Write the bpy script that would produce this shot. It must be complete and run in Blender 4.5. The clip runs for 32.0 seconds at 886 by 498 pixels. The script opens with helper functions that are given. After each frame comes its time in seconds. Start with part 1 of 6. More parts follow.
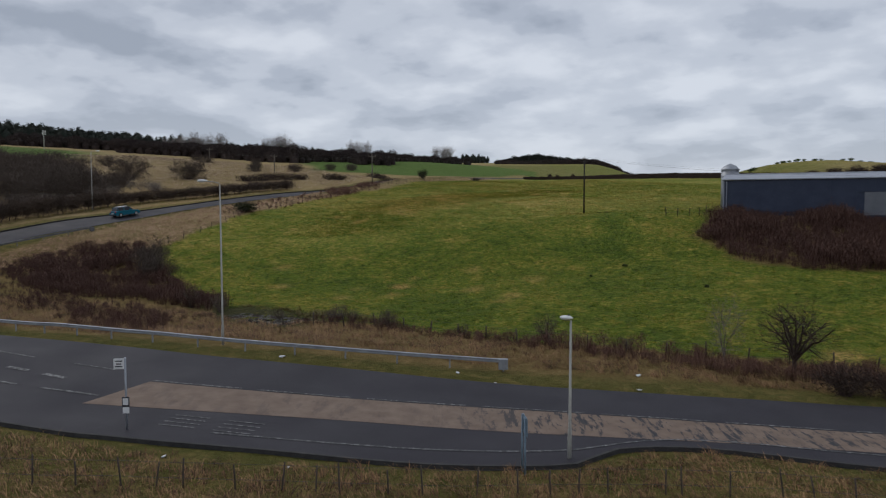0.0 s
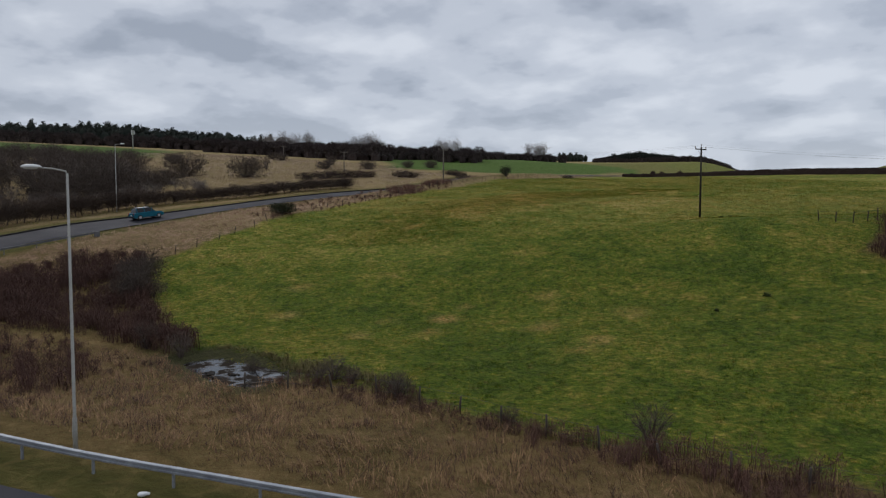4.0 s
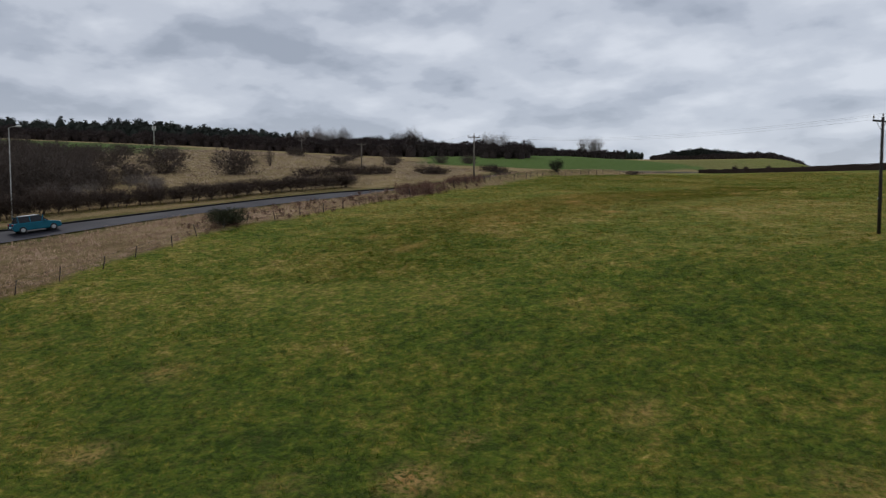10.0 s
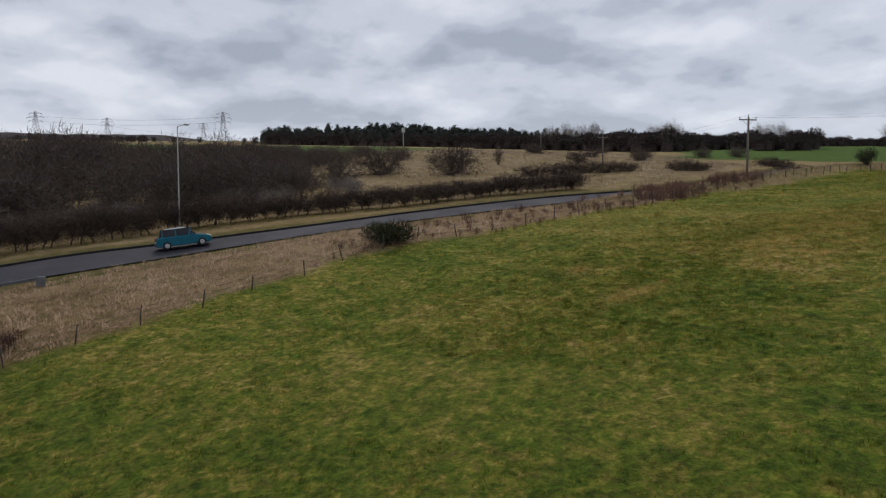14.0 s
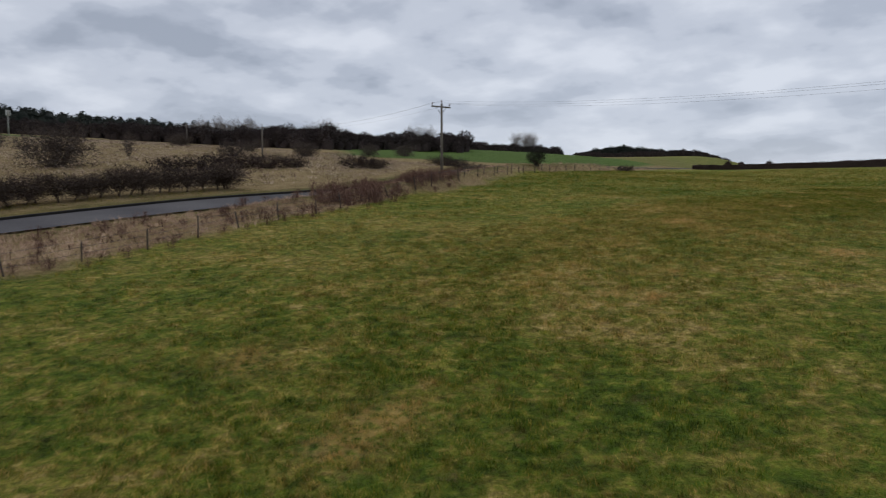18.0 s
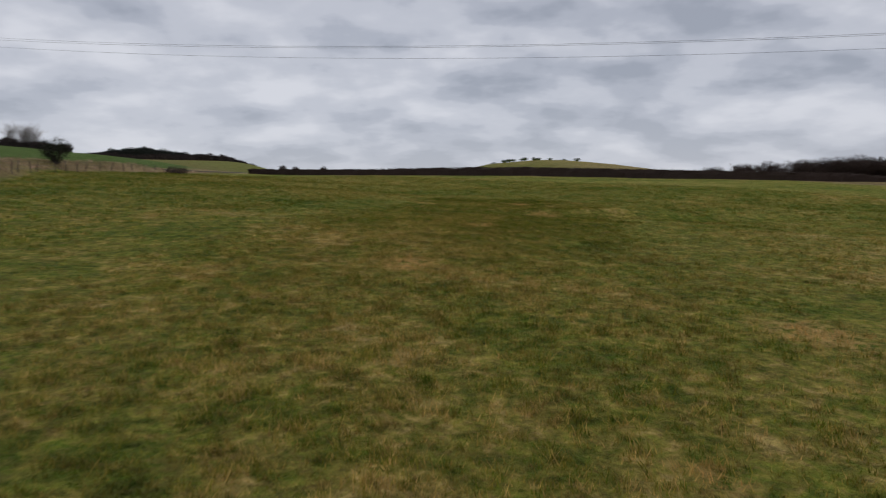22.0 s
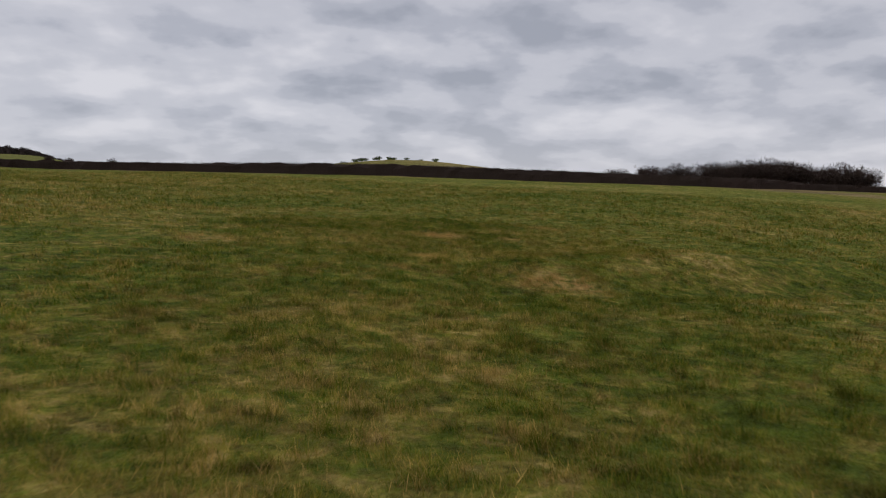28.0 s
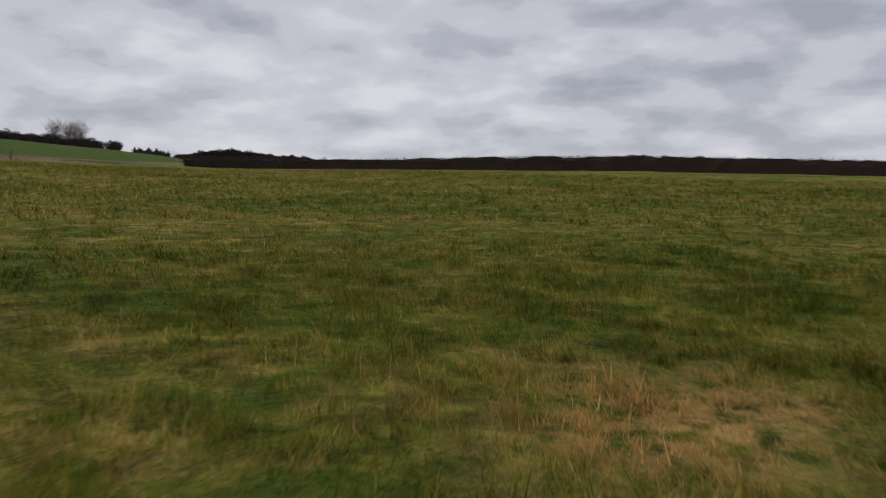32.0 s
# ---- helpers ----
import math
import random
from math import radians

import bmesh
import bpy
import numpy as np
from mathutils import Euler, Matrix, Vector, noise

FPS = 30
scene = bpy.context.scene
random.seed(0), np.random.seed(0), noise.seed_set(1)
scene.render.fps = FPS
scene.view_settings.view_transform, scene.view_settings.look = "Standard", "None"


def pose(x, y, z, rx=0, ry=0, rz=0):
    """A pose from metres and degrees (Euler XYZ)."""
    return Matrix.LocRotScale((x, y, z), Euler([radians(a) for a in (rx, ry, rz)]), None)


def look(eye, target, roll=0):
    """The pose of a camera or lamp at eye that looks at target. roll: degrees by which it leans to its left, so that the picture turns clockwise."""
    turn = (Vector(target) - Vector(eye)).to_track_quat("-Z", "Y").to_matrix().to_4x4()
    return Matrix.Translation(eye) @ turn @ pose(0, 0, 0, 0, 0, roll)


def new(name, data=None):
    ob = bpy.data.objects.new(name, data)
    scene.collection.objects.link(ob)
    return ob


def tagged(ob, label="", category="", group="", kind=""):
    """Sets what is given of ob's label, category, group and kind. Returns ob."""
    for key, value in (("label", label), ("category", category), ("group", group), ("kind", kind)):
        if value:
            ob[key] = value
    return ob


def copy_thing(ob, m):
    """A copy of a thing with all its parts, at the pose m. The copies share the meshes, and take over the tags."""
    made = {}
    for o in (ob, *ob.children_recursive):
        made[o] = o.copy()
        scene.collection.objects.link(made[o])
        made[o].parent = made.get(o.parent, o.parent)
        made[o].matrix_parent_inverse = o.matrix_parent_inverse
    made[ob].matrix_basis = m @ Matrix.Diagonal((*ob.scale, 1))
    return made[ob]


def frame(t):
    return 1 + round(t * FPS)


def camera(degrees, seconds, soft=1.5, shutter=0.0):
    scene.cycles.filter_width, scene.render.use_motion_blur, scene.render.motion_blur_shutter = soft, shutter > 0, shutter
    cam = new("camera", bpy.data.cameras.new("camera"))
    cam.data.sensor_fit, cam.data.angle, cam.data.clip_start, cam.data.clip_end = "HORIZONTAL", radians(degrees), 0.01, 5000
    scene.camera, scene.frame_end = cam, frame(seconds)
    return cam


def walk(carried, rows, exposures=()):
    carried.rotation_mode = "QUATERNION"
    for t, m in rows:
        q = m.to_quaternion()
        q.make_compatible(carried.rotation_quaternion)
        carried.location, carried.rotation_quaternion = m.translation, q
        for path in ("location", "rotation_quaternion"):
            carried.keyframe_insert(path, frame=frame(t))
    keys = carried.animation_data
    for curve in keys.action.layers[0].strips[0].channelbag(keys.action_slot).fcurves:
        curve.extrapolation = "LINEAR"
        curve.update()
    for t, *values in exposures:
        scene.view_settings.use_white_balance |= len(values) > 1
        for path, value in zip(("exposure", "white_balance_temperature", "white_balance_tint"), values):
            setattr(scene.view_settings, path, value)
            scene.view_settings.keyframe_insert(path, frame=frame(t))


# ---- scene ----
cam = camera(63.7, 32.0, 1.2, 0.2)

PATH = [
    (0, (1.612, -0.515, 8.354), (1.57, 1.481, 8.236), -0.1),
    (0.5, (2.355, 2.188, 8.366), (2.183, 4.177, 8.248), -0.1),
    (1, (2.966, 4.884, 8.37), (2.735, 6.867, 8.254), -0.1),
    (1.5, (3.4, 7.607, 8.371), (3.098, 9.58, 8.254), -0.0),
    (2, (3.725, 10.358, 8.374), (3.405, 12.329, 8.257), 0.1),
    (2.5, (3.92, 13.096, 8.38), (3.602, 15.067, 8.263), -0.0),
    (3, (3.999, 15.828, 8.396), (3.684, 17.8, 8.278), -0.0),
    (3.5, (4.05, 18.542, 8.47), (3.737, 20.514, 8.352), -0.0),
    (5.5, (3.676, 29.131, 9.027), (3.374, 31.104, 8.907), 0.1),
    (6, (3.561, 31.791, 9.143), (3.261, 33.765, 9.021), 0.1),
    (6.5, (3.432, 34.458, 9.229), (3.134, 36.432, 9.107), 0.1),
    (7, (3.268, 37.094, 9.283), (2.972, 39.068, 9.161), 0.0),
    (7.5, (3.095, 39.75, 9.311), (2.801, 41.724, 9.189), -0.0),
    (8, (2.954, 42.414, 9.319), (2.66, 44.388, 9.198), -0.1),
    (8.5, (2.762, 45.067, 9.317), (2.468, 47.042, 9.197), -0.0),
    (9, (2.475, 47.765, 9.312), (2.186, 49.741, 9.192), -0.0),
    (9.5, (2.242, 50.488, 9.325), (1.956, 52.464, 9.205), 0.0),
    (10, (2.003, 53.193, 9.367), (1.553, 55.138, 9.247), -0.0),
    (10.5, (1.811, 55.888, 9.44), (1.276, 57.811, 9.319), 0.0),
    (11, (1.574, 58.614, 9.554), (0.849, 60.473, 9.432), 0.0),
    (11.5, (1.236, 61.35, 9.705), (0.319, 63.123, 9.583), 0.0),
    (12, (0.782, 64.041, 9.87), (-0.276, 65.734, 9.752), -0.1),
    (12.5, (0.2, 66.655, 10.022), (-0.902, 68.319, 9.902), -0.1),
    (13, (-0.493, 69.19, 10.146), (-1.622, 70.837, 10.024), -0.1),
    (13.5, (-1.33, 71.608, 10.239), (-2.464, 73.252, 10.116), -0.0),
    (15.5, (-5.151, 80.487, 10.497), (-6.01, 82.288, 10.37), -0.3),
    (16, (-6.203, 82.77, 10.556), (-7.003, 84.599, 10.427), -0.2),
    (16.5, (-7.301, 85.146, 10.616), (-7.812, 87.075, 10.486), -0.2),
    (17, (-8.353, 87.551, 10.675), (-8.806, 89.495, 10.546), -0.1),
    (17.5, (-9.259, 89.972, 10.728), (-9.709, 91.916, 10.6), -0.2),
    (18, (-10.099, 92.43, 10.787), (-10.316, 94.414, 10.66), -0.1),
    (18.5, (-10.917, 94.991, 10.861), (-10.935, 96.987, 10.734), -0.3),
    (19, (-11.601, 97.614, 10.937), (-11.266, 99.582, 10.811), -0.1),
    (19.5, (-12.068, 100.281, 11.01), (-11.546, 102.208, 10.888), -0.0),
    (20, (-12.3, 102.927, 11.086), (-11.774, 104.853, 10.967), 0.1),
    (20.5, (-12.341, 105.521, 11.167), (-11.76, 107.431, 11.051), 0.2),
    (21, (-12.235, 108.173, 11.257), (-11.489, 110.026, 11.141), 0.1),
    (21.5, (-11.901, 110.769, 11.361), (-11.114, 112.604, 11.243), 0.0),
    (22, (-11.384, 113.321, 11.477), (-10.364, 115.037, 11.358), -0.4),
    (22.5, (-10.764, 115.972, 11.613), (-9.449, 117.475, 11.499), -0.3),
    (23, (-9.854, 118.467, 11.71), (-8.508, 119.941, 11.593), -0.2),
    (23.5, (-8.832, 120.916, 11.736), (-7.484, 122.389, 11.622), -0.2),
    (24, (-7.648, 123.325, 11.727), (-6.297, 124.795, 11.611), -0.1),
    (24.5, (-6.125, 125.751, 11.796), (-4.774, 127.221, 11.681), -0.1),
    (26.5, (0.398, 134.366, 12.361), (1.755, 135.83, 12.238), 0.1),
    (27, (2.12, 136.378, 12.515), (3.481, 137.839, 12.402), 0.0),
    (27.5, (3.891, 138.305, 12.59), (5.253, 139.767, 12.49), -0.5),
    (28, (5.602, 140.215, 12.509), (6.965, 141.674, 12.394), 0.0),
    (28.5, (7.332, 142.058, 12.443), (8.695, 143.517, 12.327), 0.1),
    (29, (9.091, 143.866, 12.465), (10.454, 145.325, 12.349), 0.1),
    (29.5, (10.782, 145.65, 12.523), (12.119, 147.133, 12.404), 0.0),
    (30, (12.492, 147.438, 12.581), (13.766, 148.975, 12.458), 0.0),
    (30.5, (14.178, 149.147, 12.616), (15.387, 150.736, 12.492), -0.1),
    (31, (15.923, 151.043, 12.631), (17.071, 152.675, 12.507), -0.1),
    (31.5, (17.57, 152.928, 12.622), (18.606, 154.635, 12.505), -0.1),
    (32, (19.283, 154.781, 12.616), (20.055, 156.623, 12.51), 0.2),
]
EXPOSURES = [(0, 0.0, 6500, 10), (9, 0.0, 6500, 10), (13, 0.12, 6650, 12), (16, 0.14, 6500, 11), (19, 0.0, 6500, 11), (22, -0.05, 6750, 13), (32, -0.03, 6950, 15)]
walk(cam, [(t, look(eye, target, roll)) for t, eye, target, roll in PATH], EXPOSURES)

# ---------------------------------------------------------------- world and light
world = bpy.data.worlds.new("overcast_sky")
scene.world = world
world.use_nodes = True
wn, wl = world.node_tree.nodes, world.node_tree.links
wn.clear()
w_out = wn.new("ShaderNodeOutputWorld")
w_bg = wn.new("ShaderNodeBackground")
w_co = wn.new("ShaderNodeTexCoord")
w_sky = wn.new("ShaderNodeTexSky")
w_sky.sky_type, w_sky.sun_disc = "NISHITA", False
w_sky.sun_elevation, w_sky.sun_rotation = radians(32), radians(200)
w_sep = wn.new("ShaderNodeSeparateXYZ")
wl.new(w_co.outputs["Generated"], w_sep.inputs[0])


def wmath(op, a, b=None, clamp=False):
    n = wn.new("ShaderNodeMath")
    n.operation, n.use_clamp = op, clamp
    for i, v in enumerate((a, b)):
        if v is None:
            continue
        if isinstance(v, (int, float)):
            n.inputs[i].default_value = v
        else:
            wl.new(v, n.inputs[i])
    return n.outputs[0]


up = wmath("MAXIMUM", w_sep.outputs[2], 0.0)


def cloud_noise(lift, scale, detail, rough, offset, distortion=0.0):
    """Cloud thickness on a level sheet overhead; a larger lift looks up the sheet, towards the top of each cloud."""
    den = wmath("ADD", up, lift)
    cmb = wn.new("ShaderNodeCombineXYZ")
    wl.new(wmath("DIVIDE", w_sep.outputs[0], den), cmb.inputs[0])
    wl.new(wmath("DIVIDE", w_sep.outputs[1], den), cmb.inputs[1])
    mp = wn.new("ShaderNodeMapping")
    mp.inputs["Location"].default_value = offset
    mp.inputs["Scale"].default_value = (scale, scale, 1)
    mp.inputs["Rotation"].default_value = (0, 0, 0.5)
    wl.new(cmb.outputs[0], mp.inputs[0])
    n = wn.new("ShaderNodeTexNoise")
    n.inputs["Scale"].default_value = 1.0
    n.inputs["Detail"].default_value = detail
    n.inputs["Roughness"].default_value = rough
    n.inputs["Distortion"].default_value = distortion
    wl.new(mp.outputs[0], n.inputs["Vector"])
    return n.outputs["Fac"]


big = cloud_noise(0.22, 0.75, 2.0, 0.5, (3.1, 1.7, 0.0))
here = cloud_noise(0.22, 2.7, 6.0, 0.48, (0.4, 5.2, 0.0))
above = cloud_noise(0.25, 2.7, 6.0, 0.48, (0.4, 5.2, 0.0))
# tops catch the light, thick bases are grey
mixed = wmath("ADD", wmath("MULTIPLY", wmath("SUBTRACT", here, above), 1.25), wmath("MULTIPLY", wmath("SUBTRACT", 0.5, here), 0.95))
mixed = wmath("ADD", wmath("ADD", mixed, wmath("MULTIPLY", wmath("SUBTRACT", 0.5, big), 0.5)), 0.5)
w_ramp = wn.new("ShaderNodeValToRGB")
w_ramp.color_ramp.interpolation = "EASE"
el = w_ramp.color_ramp.elements
el[0].position, el[0].color = 0.32, (0.310, 0.348, 0.420, 1)
el[1].position, el[1].color = 0.74, (0.620, 0.658, 0.728, 1)
el.new(0.43).color = (0.390, 0.430, 0.508, 1)
el.new(0.53).color = (0.485, 0.525, 0.602, 1)
wl.new(mixed, w_ramp.inputs[0])
# a paler, hazier band low over the land
low = wn.new("ShaderNodeMapRange")
low.inputs["From Min"].default_value, low.inputs["From Max"].default_value = 0.03, 0.17
low.inputs["To Min"].default_value, low.inputs["To Max"].default_value = 0.45, 0.0
wl.new(up, low.inputs["Value"])
w_low = wn.new("ShaderNodeMix")
w_low.data_type = "RGBA"
wl.new(low.outputs[0], w_low.inputs["Factor"])
wl.new(w_ramp.outputs[0], w_low.inputs["A"])
w_low.inputs["B"].default_value = (0.56, 0.60, 0.69, 1)
# a little clear sky light comes through the cloud
w_add = wn.new("ShaderNodeMix")
w_add.data_type, w_add.blend_type = "RGBA", "ADD"
w_add.inputs["Factor"].default_value = 0.008
wl.new(w_low.outputs["Result"], w_add.inputs["A"])
wl.new(w_sky.outputs[0], w_add.inputs["B"])
wl.new(w_add.outputs["Result"], w_bg.inputs["Color"])
w_bg.inputs["Strength"].default_value = 1.0
wl.new(w_bg.outputs[0], w_out.inputs["Surface"])

sun = new("sun", bpy.data.lights.new("sun", "SUN"))
sun.data.energy, sun.data.angle, sun.data.color = 0.7, radians(20), (1.0, 0.97, 0.92)
sun.matrix_world = look((0, 0, 100), (38, -46, 40))


# ---------------------------------------------------------------- materials
def material(name, rough=0.8, metallic=0.0):
    m = bpy.data.materials.new(name)
    m.use_nodes = True
    nt = m.node_tree
    b = nt.nodes["Principled BSDF"]
    b.inputs["Roughness"].default_value = rough
    b.inputs["Metallic"].default_value = metallic
    b.inputs["Specular IOR Level"].default_value = 0.25
    return m, nt, b


def node(nt, kind, **inputs):
    n = nt.nodes.new(kind)
    for key, v in inputs.items():
        n.inputs[key.replace("_", " ")].default_value = v
    return n


def ntex(nt, scale, detail=4.0, rough=0.55, vec=None, stretch=None, distortion=0.0):
    n = node(nt, "ShaderNodeTexNoise", Scale=scale, Detail=detail, Roughness=rough, Distortion=distortion)
    if vec is None:
        vec = nt.nodes.new("ShaderNodeNewGeometry").outputs["Position"]
    if stretch:
        mp = node(nt, "ShaderNodeMapping", Scale=stretch)
        nt.links.new(vec, mp.inputs[0])
        vec = mp.outputs[0]
    nt.links.new(vec, n.inputs["Vector"])
    return n.outputs["Fac"]


def ramp(nt, fac, stops):
    r = nt.nodes.new("ShaderNodeValToRGB")
    e = r.color_ramp.elements
    e[0].position, e[0].color = stops[0][0], (*stops[0][1], 1)
    e[1].position, e[1].color = stops[-1][0], (*stops[-1][1], 1)
    for p, c in stops[1:-1]:
        e.new(p).color = (*c, 1)
    nt.links.new(fac, r.inputs[0])
    return r.outputs[0]


def blend(nt, fac, a, b, mode="MIX"):
    n = nt.nodes.new("ShaderNodeMix")
    n.data_type, n.blend_type = "RGBA", mode
    for key, v in (("Factor", fac), ("A", a), ("B", b)):
        if isinstance(v, (int, float)):
            n.inputs[key].default_value = v
        elif isinstance(v, tuple):
            n.inputs[key].default_value = (*v, 1)
        else:
            nt.links.new(v, n.inputs[key])
    return n.outputs["Result"]


def calc(nt, op, a, b=None, clamp=False):
    n = nt.nodes.new("ShaderNodeMath")
    n.operation, n.use_clamp = op, clamp
    for i, v in enumerate((a, b)):
        if isinstance(v, (int, float)):
            n.inputs[i].default_value = v
        elif v is not None:
            nt.links.new(v, n.inputs[i])
    return n.outputs[0]


def remap(nt, v, a, b, c=0.0, d=1.0):
    n = node(nt, "ShaderNodeMapRange", From_Min=a, From_Max=b, To_Min=c, To_Max=d)
    nt.links.new(v, n.inputs["Value"])
    return n.outputs[0]


def relief(nt, b, height, strength, distance):
    n = node(nt, "ShaderNodeBump", Strength=strength, Distance=distance)
    nt.links.new(height, n.inputs["Height"])
    nt.links.new(n.outputs[0], b.inputs["Normal"])


def attr(nt, name):
    n = nt.nodes.new("ShaderNodeAttribute")
    n.attribute_name = name
    return n.outputs["Fac"]


def rnd(nt):
    return nt.nodes.new("ShaderNodeObjectInfo").outputs["Random"]


def isle(nt):
    return nt.nodes.new("ShaderNodeNewGeometry").outputs["Random Per Island"]


def simple(name, dark, light, rough=0.75, scale=6.0, metallic=0.0, bump=0.3, depth=0.01, stretch=None):
    """A surface between two colours, with grain at two scales and fine relief."""
    m, nt, b = material(name, rough, metallic)
    co = nt.nodes.new("ShaderNodeTexCoord").outputs["Object"]
    n1 = ntex(nt, scale, 5, 0.6, co, stretch)
    n2 = ntex(nt, scale * 9, 3, 0.6, co, stretch)
    f = calc(nt, "ADD", calc(nt, "MULTIPLY", n1, 0.65), calc(nt, "MULTIPLY", n2, 0.35))
    nt.links.new(ramp(nt, f, [(0.33, dark), (0.67, light)]), b.inputs["Base Color"])
    relief(nt, b, n2, bump, depth)
    return m


def twig_material(name, dark, light):
    m, nt, b = material(name, 0.9)
    f = calc(nt, "ADD", calc(nt, "MULTIPLY", rnd(nt), 0.5), calc(nt, "MULTIPLY", isle(nt), 0.5))
    nt.links.new(ramp(nt, f, [(0.1, dark), (0.9, light)]), b.inputs["Base Color"])
    return m


def pasture_colour(nt, pos, lush, shift=None):
    """Winter grass by place: dark green, olive and straw, from tufts of a hand's width to patches of some metres."""
    broad = ntex(nt, 0.085, 3, 0.5, pos, distortion=1.0)
    patch = ntex(nt, 0.42, 4, 0.6, pos, distortion=1.2)
    tuft = ntex(nt, 2.4, 4, 0.7, pos, distortion=0.8)
    small = ntex(nt, 8.5, 3, 0.7, pos, distortion=0.5)
    v = calc(nt, "ADD", calc(nt, "MULTIPLY", broad, 0.24), calc(nt, "MULTIPLY", patch, 0.30))
    v = calc(nt, "ADD", v, calc(nt, "MULTIPLY", tuft, 0.46))
    v = calc(nt, "SUBTRACT", v, calc(nt, "MULTIPLY", lush, 0.036))
    v = calc(nt, "ADD", v, 0.008)
    if shift is not None:
        v = calc(nt, "ADD", v, shift)
    c = ramp(nt, v, [(0.375, (0.022, 0.046, 0.003)), (0.435, (0.056, 0.088, 0.006)), (0.49, (0.104, 0.116, 0.011)), (0.55, (0.190, 0.152, 0.027)), (0.63, (0.36, 0.240, 0.082))])
    lumps = calc(nt, "ADD", calc(nt, "MULTIPLY", ntex(nt, 1.3, 5, 0.7, pos, distortion=1.0), 0.35), calc(nt, "MULTIPLY", ntex(nt, 4.2, 3, 0.65, pos, distortion=0.6), 0.35))
    tone = remap(nt, calc(nt, "ADD", lumps, calc(nt, "MULTIPLY", small, 0.30)), 0.38, 0.62, 0.36, 1.80)
    grey = nt.nodes.new("ShaderNodeCombineColor")
    for i in range(3):
        nt.links.new(tone, grey.inputs[i])
    c = blend(nt, 1.0, c, grey.outputs[0], "MULTIPLY")
    # withered brown thatch shows through in places
    thatch = calc(nt, "MULTIPLY", remap(nt, ntex(nt, 1.7, 5, 0.75, pos, distortion=1.0), 0.55, 0.67), 0.45)
    return blend(nt, thatch, c, (0.185, 0.112, 0.040))


# the ground: pasture, dry rough grass, sown field, moss-green verge, bare mud, by zones of the plan
ground_mat, nt, b = material("ground", 0.95)
b.inputs["Specular IOR Level"].default_value = 0.04
# the sward of fine blades glances the low light
b.inputs["Sheen Weight"].default_value = 0.17
b.inputs["Sheen Roughness"].default_value = 0.55
b.inputs["Sheen Tint"].default_value = (0.68, 0.78, 0.24, 1)
pos = nt.nodes.new("ShaderNodeNewGeometry").outputs["Position"]
n_big = ntex(nt, 0.22, 4, 0.6, pos, distortion=0.6)
n_mid = ntex(nt, 0.9, 5, 0.65, pos, distortion=0.8)
n_tuft = ntex(nt, 4.5, 5, 0.7, pos)
n_fine = ntex(nt, 26.0, 3, 0.7, pos)
pasture = pasture_colour(nt, pos, attr(nt, "lush"))
# sky sheen painted in: upper pasture paler than the wet foot of the slope
short = nt.nodes.new("ShaderNodeCombineColor")
for i, k in enumerate((1.12, 1.16, 1.26)):
    nt.links.new(remap(nt, attr(nt, "lush"), 0.0, 1.1, k, 1.02), short.inputs[i])
pasture = blend(nt, 1.0, pasture, short.outputs[0], "MULTIPLY")
d1 = ramp(nt, n_mid, [(0.28, (0.054, 0.028, 0.014)), (0.5, (0.142, 0.078, 0.036)), (0.72, (0.30, 0.188, 0.092))])
d2 = ramp(nt, n_big, [(0.3, (0.062, 0.042, 0.015)), (0.5, (0.150, 0.086, 0.040)), (0.7, (0.29, 0.176, 0.085))])
dry = blend(nt, 0.5, d1, d2)
pale = blend(nt, 0.5, ramp(nt, n_mid, [(0.28, (0.12, 0.070, 0.036)), (0.5, (0.275, 0.175, 0.096)), (0.72, (0.44, 0.31, 0.18))]), ramp(nt, n_big, [(0.3, (0.16, 0.115, 0.050)), (0.5, (0.27, 0.175, 0.094)), (0.7, (0.42, 0.295, 0.165))]))
dry = blend(nt, attr(nt, "pale"), dry, pale)
sown = ramp(nt, n_big, [(0.3, (0.034, 0.076, 0.014)), (0.7, (0.056, 0.106, 0.022))])
verge = ramp(nt, n_mid, [(0.3, (0.030, 0.033, 0.006)), (0.5, (0.074, 0.062, 0.017)), (0.72, (0.165, 0.112, 0.044))])
mud = ramp(nt, n_mid, [(0.3, (0.018, 0.014, 0.010)), (0.7, (0.052, 0.040, 0.028))])
col = blend(nt, attr(nt, "dry"), pasture, dry)
col = blend(nt, attr(nt, "sown"), col, sown)
col = blend(nt, attr(nt, "verge"), col, verge)
col = blend(nt, attr(nt, "mud"), col, mud)
col = blend(nt, calc(nt, "MULTIPLY", attr(nt, "straw"), remap(nt, n_tuft, 0.40, 0.56)), col, (0.60, 0.345, 0.135))
# the unlit gaps between tufts are put into the colour as a darker grain
grain = remap(nt, calc(nt, "ADD", calc(nt, "MULTIPLY", ntex(nt, 2.4, 6, 0.75, pos), 0.5), calc(nt, "ADD", calc(nt, "MULTIPLY", n_tuft, 0.25), calc(nt, "MULTIPLY", n_fine, 0.25))), 0.38, 0.62, 0.70, 1.32)
gap_shade = nt.nodes.new("ShaderNodeCombineColor")
for i in range(3):
    nt.links.new(grain, gap_shade.inputs[i])
col = blend(nt, 1.0, col, gap_shade.outputs[0], "MULTIPLY")
nt.links.new(col, b.inputs["Base Color"])
relief(nt, b, calc(nt, "ADD", calc(nt, "MULTIPLY", n_tuft, 0.8), calc(nt, "MULTIPLY", n_fine, 0.4)), 1.0, 0.2)

